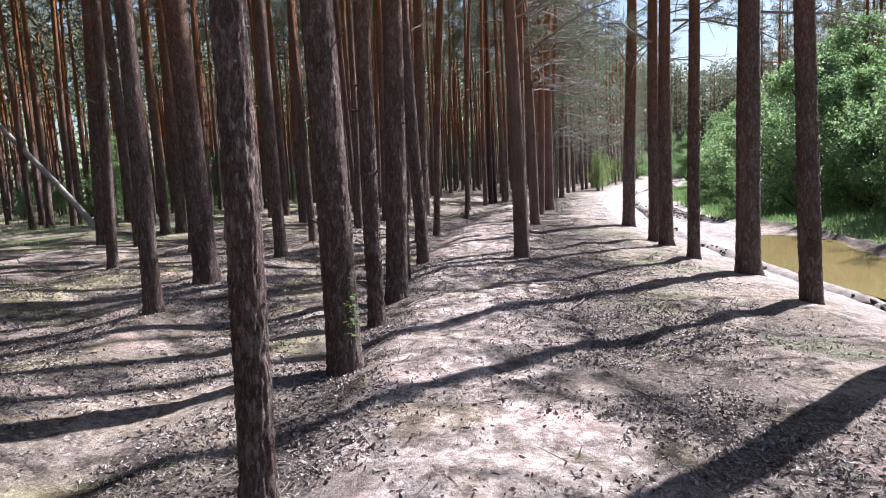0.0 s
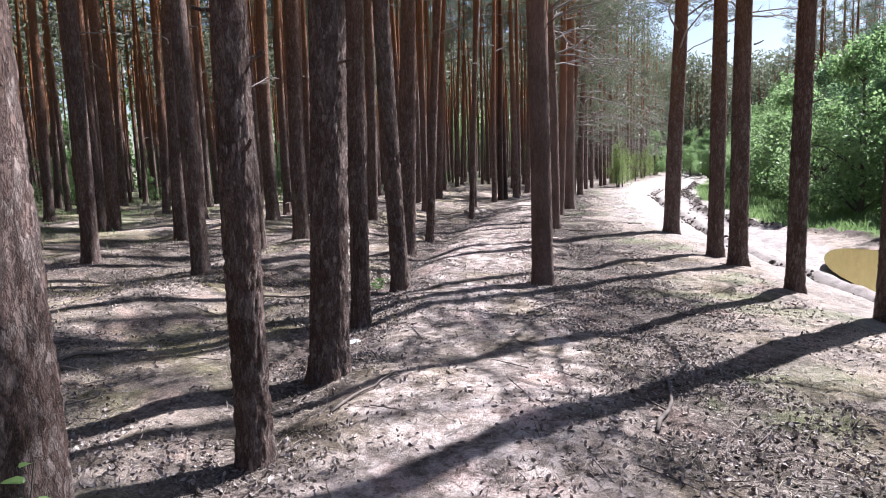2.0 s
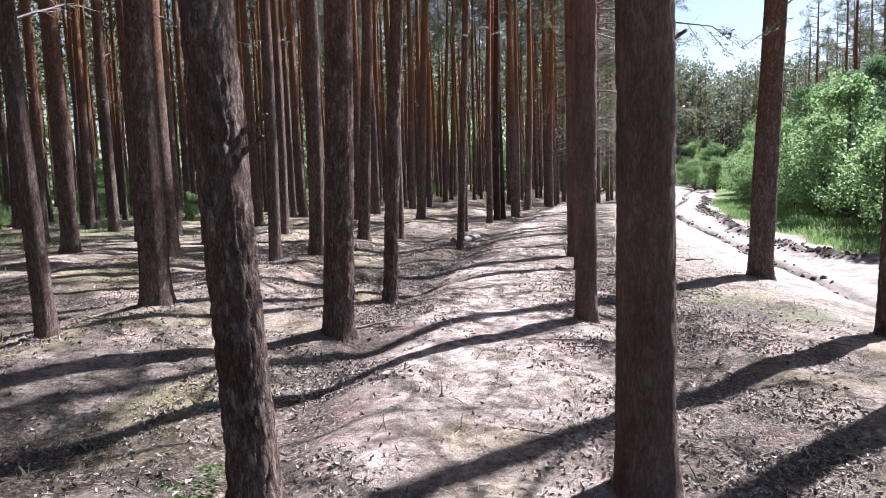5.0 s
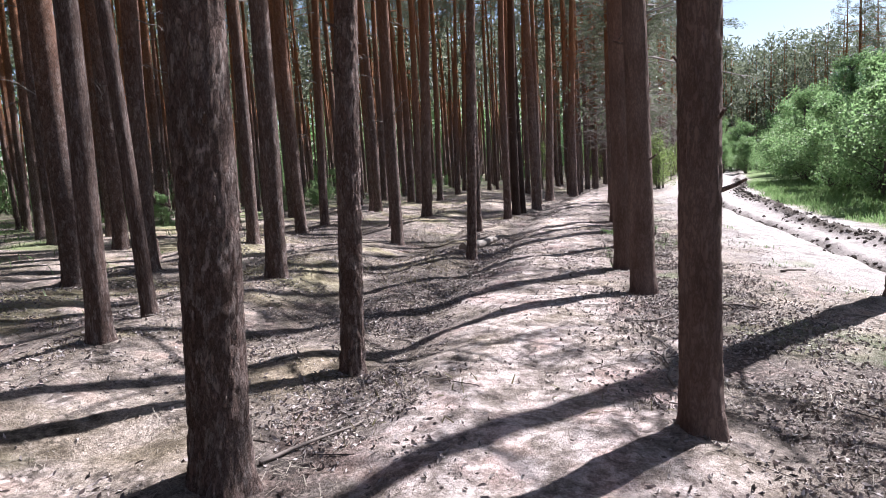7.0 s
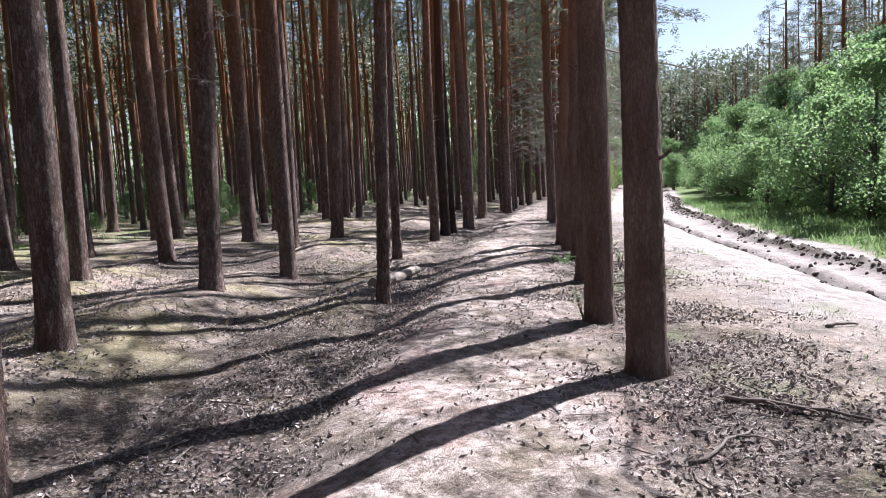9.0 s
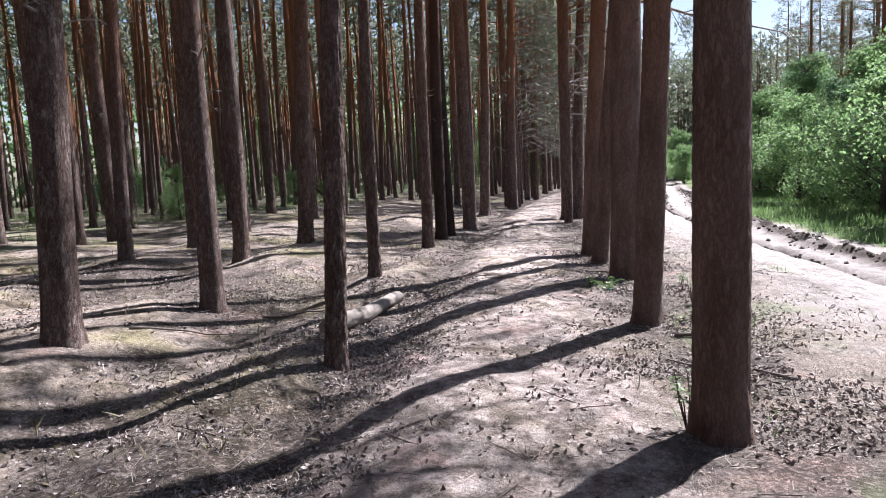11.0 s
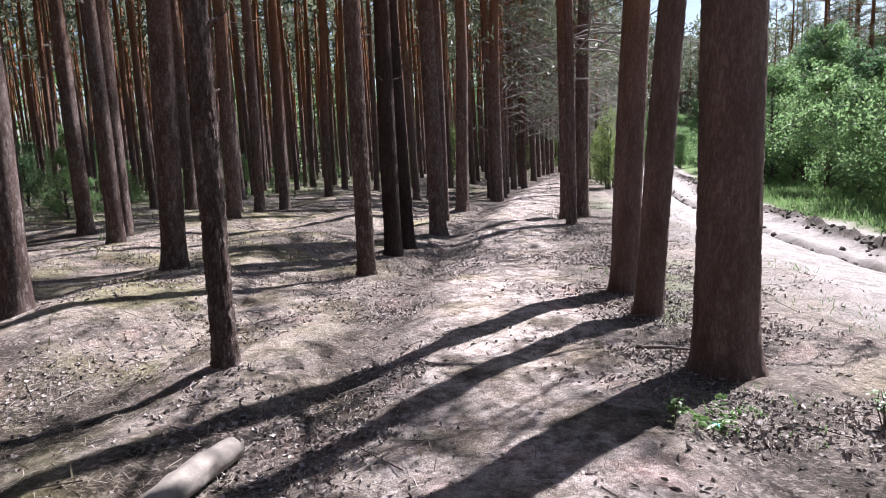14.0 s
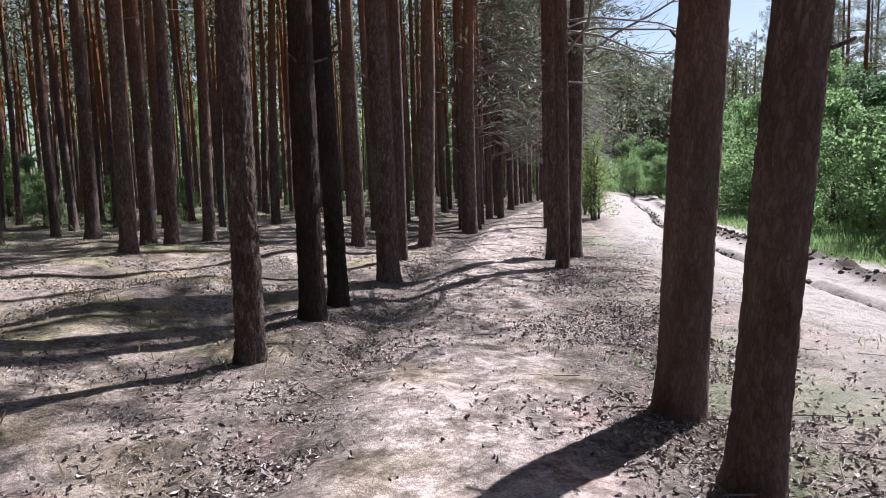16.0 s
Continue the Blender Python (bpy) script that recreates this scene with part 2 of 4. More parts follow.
BROAD_BARK = make_plain("smooth_grey_bark", (0.054, 0.045, 0.036), (0.132, 0.114, 0.096), 18, 0.85, (1, 1, 0.3))


def make_water():
    m, nt, b = material("muddy_water")
    p = world_place(nt)
    nt.links.new(mix(nt, noise_tex(nt, p, 1.2, 3), (0.165, 0.12, 0.05), (0.23, 0.18, 0.085)), b.inputs["Base Color"])
    b.inputs["Roughness"].default_value = 0.06
    bump(nt, b, noise_tex(nt, p, 9, 2), 0.06, 0.01)
    return m


WATER = make_water()


# ---- plan ----
def bend(y):
    """How far the planted rows, the path and the road have curved to the right at y."""
    y = np.asarray(y, float)
    return np.where(y < 60, 0.0035 * y * np.abs(y), 12.6 + 0.42 * (y - 60))


def value_noise(x, y, seed):
    xi, yi = np.floor(x), np.floor(y)
    fx, fy = x - xi, y - yi
    fx, fy = fx * fx * (3 - 2 * fx), fy * fy * (3 - 2 * fy)

    def cell(i, j):
        v = np.sin(i * 127.1 + j * 311.7 + seed * 74.7) * 43758.5453
        return v - np.floor(v)
    return (cell(xi, yi) * (1 - fx) + cell(xi + 1, yi) * fx) * (1 - fy) + (cell(xi, yi + 1) * (1 - fx) + cell(xi + 1, yi + 1) * fx) * fy - 0.5


def smooth(a, b, v):
    k = np.clip((v - a) / (b - a), 0, 1)
    return k * k * (3 - 2 * k)


def furrow_at(y):
    """Where the leaf-filled furrow runs, beside the path's middle."""
    return -1.15 + 0.4 * smooth(22, 30, y)


def masks(off, x, y):
    """Shares of path, furrow with the shade-darkened right band, road, mud and grass."""
    w = value_noise(x * 0.8, y * 0.8, 3) * 1.2 + value_noise(x * 3, y * 3, 4) * 0.5
    path = smooth(0.1, 0.6, off - furrow_at(y) + 0.3 * w) * (1 - smooth(0.9, 1.5, off + 0.3 * w))
    # second term: right row's dark litter, coloured darker for the roadside trees' shade
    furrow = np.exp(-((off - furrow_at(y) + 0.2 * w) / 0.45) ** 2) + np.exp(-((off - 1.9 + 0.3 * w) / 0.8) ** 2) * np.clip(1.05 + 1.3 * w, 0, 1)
    road = smooth(2.6, 4.6, off + w - 1.4 * (y < 21) * smooth(25, 17, y)) * (1 - smooth(8.6, 9.2, off + 0.5 * w))
    edge = 8.05 + 0.2 * np.sin(y * 0.33) + 0.3 * w + 2.0 * smooth(28, 22, y)
    rut = 6.15 + 0.25 * np.sin(y * 0.21 + 1)
    mud = np.clip(np.exp(-((off - edge) / 0.3) ** 2) * (1.1 + 1.6 * w) + 1.1 * np.exp(-((off - rut) / 0.2) ** 2) * (0.8 + 1.4 * w), 0, 1)
    grass = smooth(8.6, 9.3, off + 0.6 * w - 1.6 * smooth(28, 22, y))
    grass = np.maximum(grass, 0.85 * smooth(0.15, 0.5, w + 0.2) * smooth(-8, -13, off))
    grass = np.maximum(grass, 0.35 * smooth(0.3, 0.6, w) * (off > 1.8) * (off < 4.5))
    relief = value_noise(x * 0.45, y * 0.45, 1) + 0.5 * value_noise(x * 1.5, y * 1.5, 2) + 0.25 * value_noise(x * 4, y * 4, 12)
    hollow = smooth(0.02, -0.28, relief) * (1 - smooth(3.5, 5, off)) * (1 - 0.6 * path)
    moss = smooth(0.02, 0.22, value_noise(x * 0.9, y * 0.9, 81) + 0.4 * value_noise(x * 3.5, y * 3.5, 82)) * smooth(-1.0, -1.8, off)
    return path, furrow, road, mud, grass, hollow, moss


def height(x, y):
    x, y = np.asarray(x, float), np.asarray(y, float)
    off = x - bend(y)
    z = -0.12 - 0.0165 * np.clip(y, -40, 80)
    z = z + np.interp(off, [-30, -12, -6, -4, -1.9, -0.3, 0.6, 2, 4, 5.2, 6.8, 9, 14, 40], [.38, .34, .24, .13, 0.0, 0, -0.03, -.14, -.26, -.45, -.8, -.82, -.75, -.5])
    z = z - 0.10 * np.exp(-((off - furrow_at(y)) / 0.4) ** 2) - 0.04 * np.exp(-((off - 1.6) / 0.4) ** 2)
    inner = smooth(-1.6, -2.4, off)
    z = z + inner * 0.06 * np.cos((off + 3.7) * 2 * math.pi / 2.6)
    near = smooth(12, 5, off)
    z = z + 0.20 * value_noise(x * 0.45, y * 0.45, 1) * (0.4 + 0.6 * inner) * near + 0.08 * value_noise(x * 1.5, y * 1.5, 2) * near
    z = z + 0.03 * value_noise(x * 5, y * 5, 5) + 0.015 * value_noise(x * 13, y * 13, 6)
    # ruts and thrown-up mud of the road
    w = value_noise(x * 0.8, y * 0.8, 3) * 1.2 + value_noise(x * 3, y * 3, 4) * 0.5
    edge = 8.05 + 0.2 * np.sin(y * 0.33) + 0.3 * w + 2.0 * smooth(28, 22, y)
    rut = 6.15 + 0.25 * np.sin(y * 0.21 + 1)
    z = z + 0.16 * np.exp(-((off - edge) / 0.25) ** 2) * (0.6 + 1.5 * value_noise(x * 3.5, y * 3.5, 8)) - 0.16 * np.exp(-((off - rut) / 0.2) ** 2)
    z = z + 0.07 * np.exp(-((off - rut - 0.4) / 0.2) ** 2) - 0.06 * np.exp(-((off - 7.4) / 0.3) ** 2)
    # hollow that holds the puddle
    z = z - 0.22 * np.exp(-((off - 8.0) / 1.3) ** 2) * smooth(5, 9, y) * (1 - smooth(20, 24, y))
    return z


def gz(x, y):
    return float(height(x, y))


def mesh_of(name, verts, faces, mats, index=None, smooth_shade=False):
    me = bpy.data.meshes.new(name)
    me.from_pydata([tuple(v) for v in verts], [], faces)
    for m in mats:
        me.materials.append(m)
    if index is not None:
        me.polygons.foreach_set("material_index", index)
    if smooth_shade:
        me.polygons.foreach_set("use_smooth", [True] * len(me.polygons))
    me.update()
    return me


def grid_faces(nu, nv, wrap=False):
    """Quads of nv rows of nu points."""
    i = np.arange(nu if wrap else nu - 1)
    j = np.arange(nv - 1)[:, None]
    k = (i + 1) % nu
    return np.stack([j * nu + i, j * nu + k, (j + 1) * nu + k, (j + 1) * nu + i], -1).reshape(-1, 4).tolist()


def build_ground():
    u = np.concatenate([-np.geomspace(400, 8.2, 34), np.arange(-8, 10.5, 0.075), np.geomspace(10.7, 400, 34)])
    v = np.concatenate([-np.geomspace(150, 4.2, 20), np.arange(-4, 44, 0.095), np.geomspace(44.3, 500, 60)])
    off, y = np.meshgrid(u, v)
    x = off + bend(y)
    z = height(x, y)
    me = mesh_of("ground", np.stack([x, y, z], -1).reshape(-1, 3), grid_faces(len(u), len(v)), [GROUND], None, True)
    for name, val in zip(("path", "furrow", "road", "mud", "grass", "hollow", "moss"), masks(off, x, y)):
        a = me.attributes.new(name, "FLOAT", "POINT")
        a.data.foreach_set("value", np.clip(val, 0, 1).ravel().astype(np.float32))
    return tagged(new("ground", me), "forest floor of pale needle litter, leaves, muddy road and grass verge", "ground", kind="structure")


build_ground()

rng = random.Random(5)


def part(name, me, parent, label=""):
    ob = new(name, me)
    ob.parent = parent
    return tagged(ob, label)


# ---- shapes ----
class Pile:
    """Gathers faces of one mesh."""
    def __init__(self):
        self.v, self.f, self.m = [], [], []

    def face(self, pts, m=0):
        n = len(self.v)
        self.v += pts
        self.f.append(tuple(range(n, n + len(pts))))
        self.m.append(m)

    def tube(self, pts, radii, sides=5, m=0):
        n0 = len(self.v)
        up = Vector((0.31, 0.17, 0.93))
        for i, p in enumerate(pts):
            p = Vector(p)
            way = (Vector(pts[min(i + 1, len(pts) - 1)]) - Vector(pts[max(i - 1, 0)])).normalized()
            a = way.cross(up if abs(way.dot(up)) < 0.95 else Vector((1, 0, 0))).normalized()
            b = way.cross(a)
            for s in range(sides):
                t = 2 * math.pi * s / sides
                self.v.append(p + float(radii[i]) * (math.cos(t) * a + math.sin(t) * b))
        for i in range(len(pts) - 1):
            for s in range(sides):
                k = (s + 1) % sides
                self.f.append((n0 + i * sides + s, n0 + i * sides + k, n0 + (i + 1) * sides + k, n0 + (i + 1) * sides + s))
                self.m.append(m)
        for ring, flip in ((n0, True), (n0 + (len(pts) - 1) * sides, False)):
            loop = tuple(range(ring, ring + sides))
            self.f.append(loop[::-1] if flip else loop)
            self.m.append(m)

    def leaf(self, at, way, size, width, r, m=0):
        """A folded leaf: two faces that meet along the rib."""
        way = way.normalized()
        side = way.cross(Vector((r.uniform(-1, 1), r.uniform(-1, 1), r.uniform(-1, 1)))).normalized()
        lift = way.cross(side) * size * r.uniform(0.05, 0.2)
        n = len(self.v)
        self.v += [at, at + way * size * 0.5 + side * width * 0.5 + lift, at + way * size, at + way * size * 0.5 - side * width * 0.5 + lift]
        self.f += [(n, n + 1, n + 2), (n, n + 2, n + 3)]
        self.m += [m, m]

    def mesh(self, name, mats, smooth_shade=False):
        return mesh_of(name, self.v, self.f, mats, self.m, smooth_shade)


def ball(r):
    while True:
        v = Vector((r.uniform(-1, 1), r.uniform(-1, 1), r.uniform(-1, 1)))
        if 0.05 < v.length < 1:
            return v


def trunk_mesh(radius, tall, seed, sides=14, fine=False, bark=None):
    """A tapered pine trunk with a flared foot; fine: furrowed bark in relief on the lower part."""
    r = random.Random(seed)
    z = np.concatenate([np.arange(-0.3, 4.6, 0.03), np.geomspace(4.7, tall, 9)]) if fine else np.array([-0.3, 0, 0.12, 0.35, 0.8, 2, 4, 7, 10, tall * 0.8, tall])
    a = np.arange(sides) * 2 * math.pi / sides
    Z, A = np.meshgrid(z, a, indexing="ij")
    p1, p2, k1 = r.uniform(0, 6), r.uniform(0, 6), r.choice([3, 4, 5])
    R = radius * (1.04 - 0.03 * np.clip(Z, 0, 4) - 0.92 * np.clip((Z - 4) / (tall - 4), 0, 1) * 0.8)
    R = R * (1 + 0.3 * np.exp(-np.clip(Z, -0.2, 9) / 0.14) * (0.75 + 0.45 * np.cos(k1 * A + p1)))
    R = R * (1 + 0.03 * np.cos(2 * A + p2) + 0.02 * np.sin(Z * 2.1 + p1))
    sx = 0.03 * np.sin(Z * 0.55 + p1) - 0.03 * math.sin(p1)
    sy = 0.03 * np.sin(Z * 0.5 + p2) - 0.03 * math.sin(p2)
    if fine:
        s = seed * 3.1
        plates = np.array([noise.noise(Vector((math.cos(t) * radius * 38, math.sin(t) * radius * 38 + s, h * 9))) for h, t in zip(Z.ravel(), A.ravel())]).reshape(Z.shape)
        small = np.array([noise.noise(Vector((math.cos(t) * radius * 80, math.sin(t) * radius * 80 + s, h * 30))) for h, t in zip(Z.ravel(), A.ravel())]).reshape(Z.shape)
        R = R + ((0.014 if bark is None else 0.009) * np.clip(np.abs(plates) * 3 - 0.5, -0.6, 0.5) + (0.008 if bark is None else 0.004) * small) * np.clip(1.3 - Z / 5, 0.1, 1)
    v = np.stack([R * np.cos(A) + sx, R * np.sin(A) + sy, Z], -1).reshape(-1, 3)
    return mesh_of("trunk", v, grid_faces(sides, len(z), True), [bark or BARK], None, True)


def crown_mesh(seed, tall, low=0.6, spread=1.7, clumps=222):
    """Limbs and bunches of needles round the top of a pine."""
    r = random.Random(seed)
    pile = Pile()
    limbs = []
    for i in range(26):
        z = tall * (low + (1 - low) * (i / 26) ** 0.9)
        reach = spread * (1.05 - 0.75 * (i / 26)) * r.uniform(0.6, 1.15)
        t = r.uniform(0, 6.28)
        tip = Vector((math.cos(t) * reach, math.sin(t) * reach, z + reach * r.uniform(0.05, 0.5)))
        root = Vector((0, 0, z))
        knee = root.lerp(tip, 0.55) + Vector((0, 0, -0.08 * reach))
        pile.tube([root, knee, tip], [0.035, 0.022, 0.008], 4, 0)
        limbs.append((root, knee, tip))
    for i in range(clumps):
        root, knee, tip = r.choice(limbs)
        at = knee.lerp(tip, r.uniform(-0.2, 1.05)) + ball(r) * 0.38
        for k in range(22):
            way = ball(r) + Vector((0, 0, 0.3))
            pile.leaf(at + ball(r) * 0.17, way, r.uniform(0.09, 0.18), r.uniform(0.012, 0.022), r, 1)
    return pile.mesh("crown", [BARK, NEEDLE])


def branch_mesh(seed, long, needles=False):
    """One dry side branch along +x with twigs; needles: with bunches of needles on them."""
    r = random.Random(seed)
    pile = Pile()
    pts = [Vector((0, 0, 0))]
    for k in range(1, 6):
        pts.append(Vector((long * k / 5, r.uniform(-.06, .06) * long, long * (0.14 * k / 5 - 0.26 * (k / 5) ** 2) + r.uniform(-.03, .03))))
    thick = 0.008 + 0.006 * long
    pile.tube(pts, [thick, thick * 0.85, thick * 0.7, thick * 0.55, thick * 0.35, 0.002], 5, 0)
    for k in range(int(4 + 4 * long)):
        j = r.randint(1, 4)
        a = pts[j].lerp(pts[j + 1], r.random())
        way = Vector((r.uniform(0.2, 0.9), r.choice([-1, 1]) * r.uniform(0.3, 1), r.uniform(-0.35, 0.3))).normalized()
        b = a + way * long * r.uniform(0.12, 0.32)
        pile.tube([a, (a + b) / 2 + Vector((0, 0, 0.02)), b], [0.006, 0.004, 0.0015], 3, 0)
        if needles:
            for q in range(60):
                pile.leaf(a.lerp(b, r.uniform(0.2, 1.1)) + ball(r) * 0.07, ball(r) + way * 0.8, r.uniform(0.05, 0.1), 0.009, r, 1)
    return pile.mesh("branch", [DEAD_WOOD, NEEDLE])


TALL = 17.0
CROWNS = [crown_mesh(40 + i, TALL, 0.62, 1.45) for i in range(5)]
DENSE_CROWNS = [crown_mesh(50 + i, TALL, 0.6, 1.6, 300) for i in range(4)]
LOW_CROWNS = [crown_mesh(60 + i, TALL, 0.36, 2.3, 240) for i in range(3)]
TRUNKS = [trunk_mesh(0.14, TALL, 80 + i) for i in range(6)]
STUBS = [branch_mesh(90 + i, 0.5 + 0.12 * i) for i in range(4)]
DRY_BOUGHS = [branch_mesh(95 + i, 1.4 + 0.45 * i) for i in range(4)]
LEAFY_BOUGHS = [branch_mesh(105 + i, 1.8 + 0.4 * i, True) for i in range(4)]


def pine(x, y, diameter, label, group, fine=False, lean=(0, 0), edge=False, seed=0, bark=None):
    z = gz(x, y)
    thing = new("pine_tree")
    thing.matrix_world = pose(x, y, z - 0.02, lean[0], lean[1], 0)
    r = random.Random(seed)
    if fine:
        part("trunk", trunk_mesh(diameter / 2, TALL * r.uniform(0.95, 1.08), seed + 200, 72, True, bark), thing)
    else:
        t = part("trunk", TRUNKS[seed % len(TRUNKS)], thing)
        t.scale = (diameter / 0.28, diameter / 0.28, r.uniform(0.92, 1.1))
        t.rotation_euler = (0, 0, r.uniform(0, 6))
    low = edge and not fine
    pool = LOW_CROWNS if low else DENSE_CROWNS if x - bend(y) < -3.2 else CROWNS
    c = part("crown", pool[seed % len(pool)], thing, "sparse green pine needles")
    c.rotation_euler = (0, 0, r.uniform(0, 6))
    for k in range((16 if fine else 20) if edge else 4):
        up = r.uniform(4.4 if fine else 2.9, 10) if edge else r.uniform(2.6 if not fine else 4.2, 9.5)
        turn = r.gauss(0.1, 0.85) if edge else r.uniform(0, 6.28)
        pool = (LEAFY_BOUGHS if r.random() < (0.42 if fine else 0.25 + 0.06 * (up - 3)) else DRY_BOUGHS) if edge else STUBS
        br = part("branch", r.choice(pool), thing, "bare grey dead branch" if pool is not LEAFY_BOUGHS else "")
        br.location = (math.cos(turn) * diameter * 0.4, math.sin(turn) * diameter * 0.4, up)
        br.rotation_euler = (r.uniform(-0.5, 0.5), r.uniform(-0.6, 0.3), turn)
        br.scale = (r.uniform(0.8, 1.5 if fine else 1.3),) * 3
    for k in range(4 if fine else 0):
        turn, up = r.uniform(0, 6.28), r.uniform(1.3, 4.2)
        st = part("branch_stub", r.choice(SNAPPED), thing, "snapped grey branch stub")
        st.location = (math.cos(turn) * diameter * 0.46, math.sin(turn) * diameter * 0.46, up)
        st.rotation_euler = (0, r.uniform(-0.5, 0.1), turn)
    return tagged(thing, label, "tree", group)


def stub_mesh(seed):
    r = random.Random(seed)
    pile = Pile()
    L = r.uniform(0.05, 0.13)
    pile.tube([Vector((-0.03, 0, 0)), Vector((L * 0.5, 0.004, 0.01)), Vector((L, -0.004, 0.03))], [0.016, 0.012, 0.008], 6, 0)
    return pile.mesh("branch_stub", [BARK])


SNAPPED = [stub_mesh(150 + i) for i in range(4)]
# ---- the pines along the walk: x, y, diameter, lean about x and y in degrees ----
NEAR = [
    (-1.04, 3.25, 0.17), (-0.95, 5.77, 0.288), (-0.82, 7.53, 0.184), (-0.69, 9.08, 0.276), (-0.67, 10.84, 0.183), (-0.39, 12.86, 0.23), (-0.54, 16.41, 0.289), (-0.15, 18.36, 0.181),
    (0.98, 25.07, 0.162), (1.25, 29.08, 0.16), (2.25, 32.74, 0.213), (2.66, 34.36, 0.258), (2.92, 35.05, 0.211), (1.56, 12.95, 0.268), (2.11, 16.78, 0.222), (3.05, 21.32, 0.284),
    (3.3, 23.2, 0.3), (3.96, 25.89, 0.25), (4.72, 28.49, 0.396), (4.94, 30.24, 0.247), (5.09, 31.23, 0.288),
]
MID = [
    (-3.54, 9.66, 0.335), (-3.5, 7.71, 0.198), (-3.32, 13.38, 0.241), (-3.1, 15.7, 0.17), (-2.58, 19.98, 0.157), (-4.62, 22.17, 0.357), (-2.68, 17.08, 0.316), (-2.4, 21.3, 0.21),
    (-5.4, 17.8, 0.31), (-0.57, 27.34, 0.242), (-1.3, 25.39, 0.288), (-3.47, 26.51, 0.253), (-1.87, 22.41, 0.275), (-0.17, 32.91, 0.303), (3.61, 36.93, 0.327), (4, 39.2, 0.2),
    (4.79, 41.92, 0.344), (6.58, 46.08, 0.405), (6.88, 39.2, 0.32), (7.32, 39.5, 0.33), (6.55, 37.8, 0.21), (-0.73, 39.55, 0.286), (0, 42.7, 0.27), (-0.95, 30.7, 0.26),
    (-2.4, 33.4, 0.36), (-2.3, 37.2, 0.33), (-6.2, 12.2, 0.19), (-7.95, 20, 0.3), (-8.9, 21.1, 0.3), (-2.35, 18.6, 0.19), (-4.1, 23.2, 0.28), (-6.9, 22.9, 0.32),
    (3.3, 42.4, 0.3), (-8.8, 17, 0.33), (-4.9, 35.7, 0.33), (-1.3, 42.7, 0.33), (-2.55, 43, 0.3), (0.8, 49, 0.3), (-3.45, 38.4, 0.31), (-1.85, 46.5, 0.27),
]
ROADSIDE = [
    (4.55, 5.9, 0.32), (4.9, 8.6, 0.265), (5.31, 11.3, 0.372), (4.93, 12.76, 0.228), (5.26, 15.29, 0.295), (5.49, 16.83, 0.291), (5.97, 20.82, 0.383),
]
LEANS = (1.4, -0.2, 0.5, 2.7, 2.4, -0.8, 2.7, 4.2, 3.8, 1.4, 1.4, 0.9, 0, -0.2, 0.9, -0.5, -1, 1.5, 1.5, 4, 2.3)
ROAD_LEANS = (0, -2.7, 0.4, 0.1, 1, 0.7, 1.4)
MID_LEANS = {0: -1.4, 1: 0.8, 2: -0.6, 4: -1.1, 5: 1, 6: 0.9, 9: 0.9, 10: 2.9, 11: 0.8, 12: 1.6, 13: 3.7, 14: -0.4, 16: 1.5, 17: 1.3, 21: 0.8}
standing = []
for i, (x, y, d) in enumerate(NEAR):
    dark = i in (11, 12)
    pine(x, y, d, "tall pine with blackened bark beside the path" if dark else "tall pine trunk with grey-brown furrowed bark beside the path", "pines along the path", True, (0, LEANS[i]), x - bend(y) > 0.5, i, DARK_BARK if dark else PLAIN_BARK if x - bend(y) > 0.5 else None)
    standing.append((x, y))
for i, (x, y, d) in enumerate(ROADSIDE):
    pine(x, y, d, "pine with orange upper bark beside the muddy road", "pines beside the road", True, (0, ROAD_LEANS[i]), True, i + 30)
    standing.append((x, y))
road_pine = [o for o in scene.objects if o.name.startswith("pine_tree") and o.parent is None][-1]
for up, size, rise in ((4.45, 0.9, -0.5), (3.85, 0.45, -0.35)):
    bough = part("branch", DRY_BOUGHS[1], road_pine, "dark bare bough reaching over the road")
    bough.location, bough.rotation_euler, bough.scale = (0.12, 0, up), (0, rise, 0.1), (size, size, size)
for i, (x, y, d) in enumerate(MID):
    pine(x, y, d, "slender planted pine in needle litter", "planted pines", False, (0, MID_LEANS.get(i, rng.gauss(0.8, 0.8))), x - bend(y) > 0.5, i + 50)
    standing.append((x, y))

# ---- the rest of the plantation, in rows 2.6 m apart ----
FAR = Pile()
count = 0
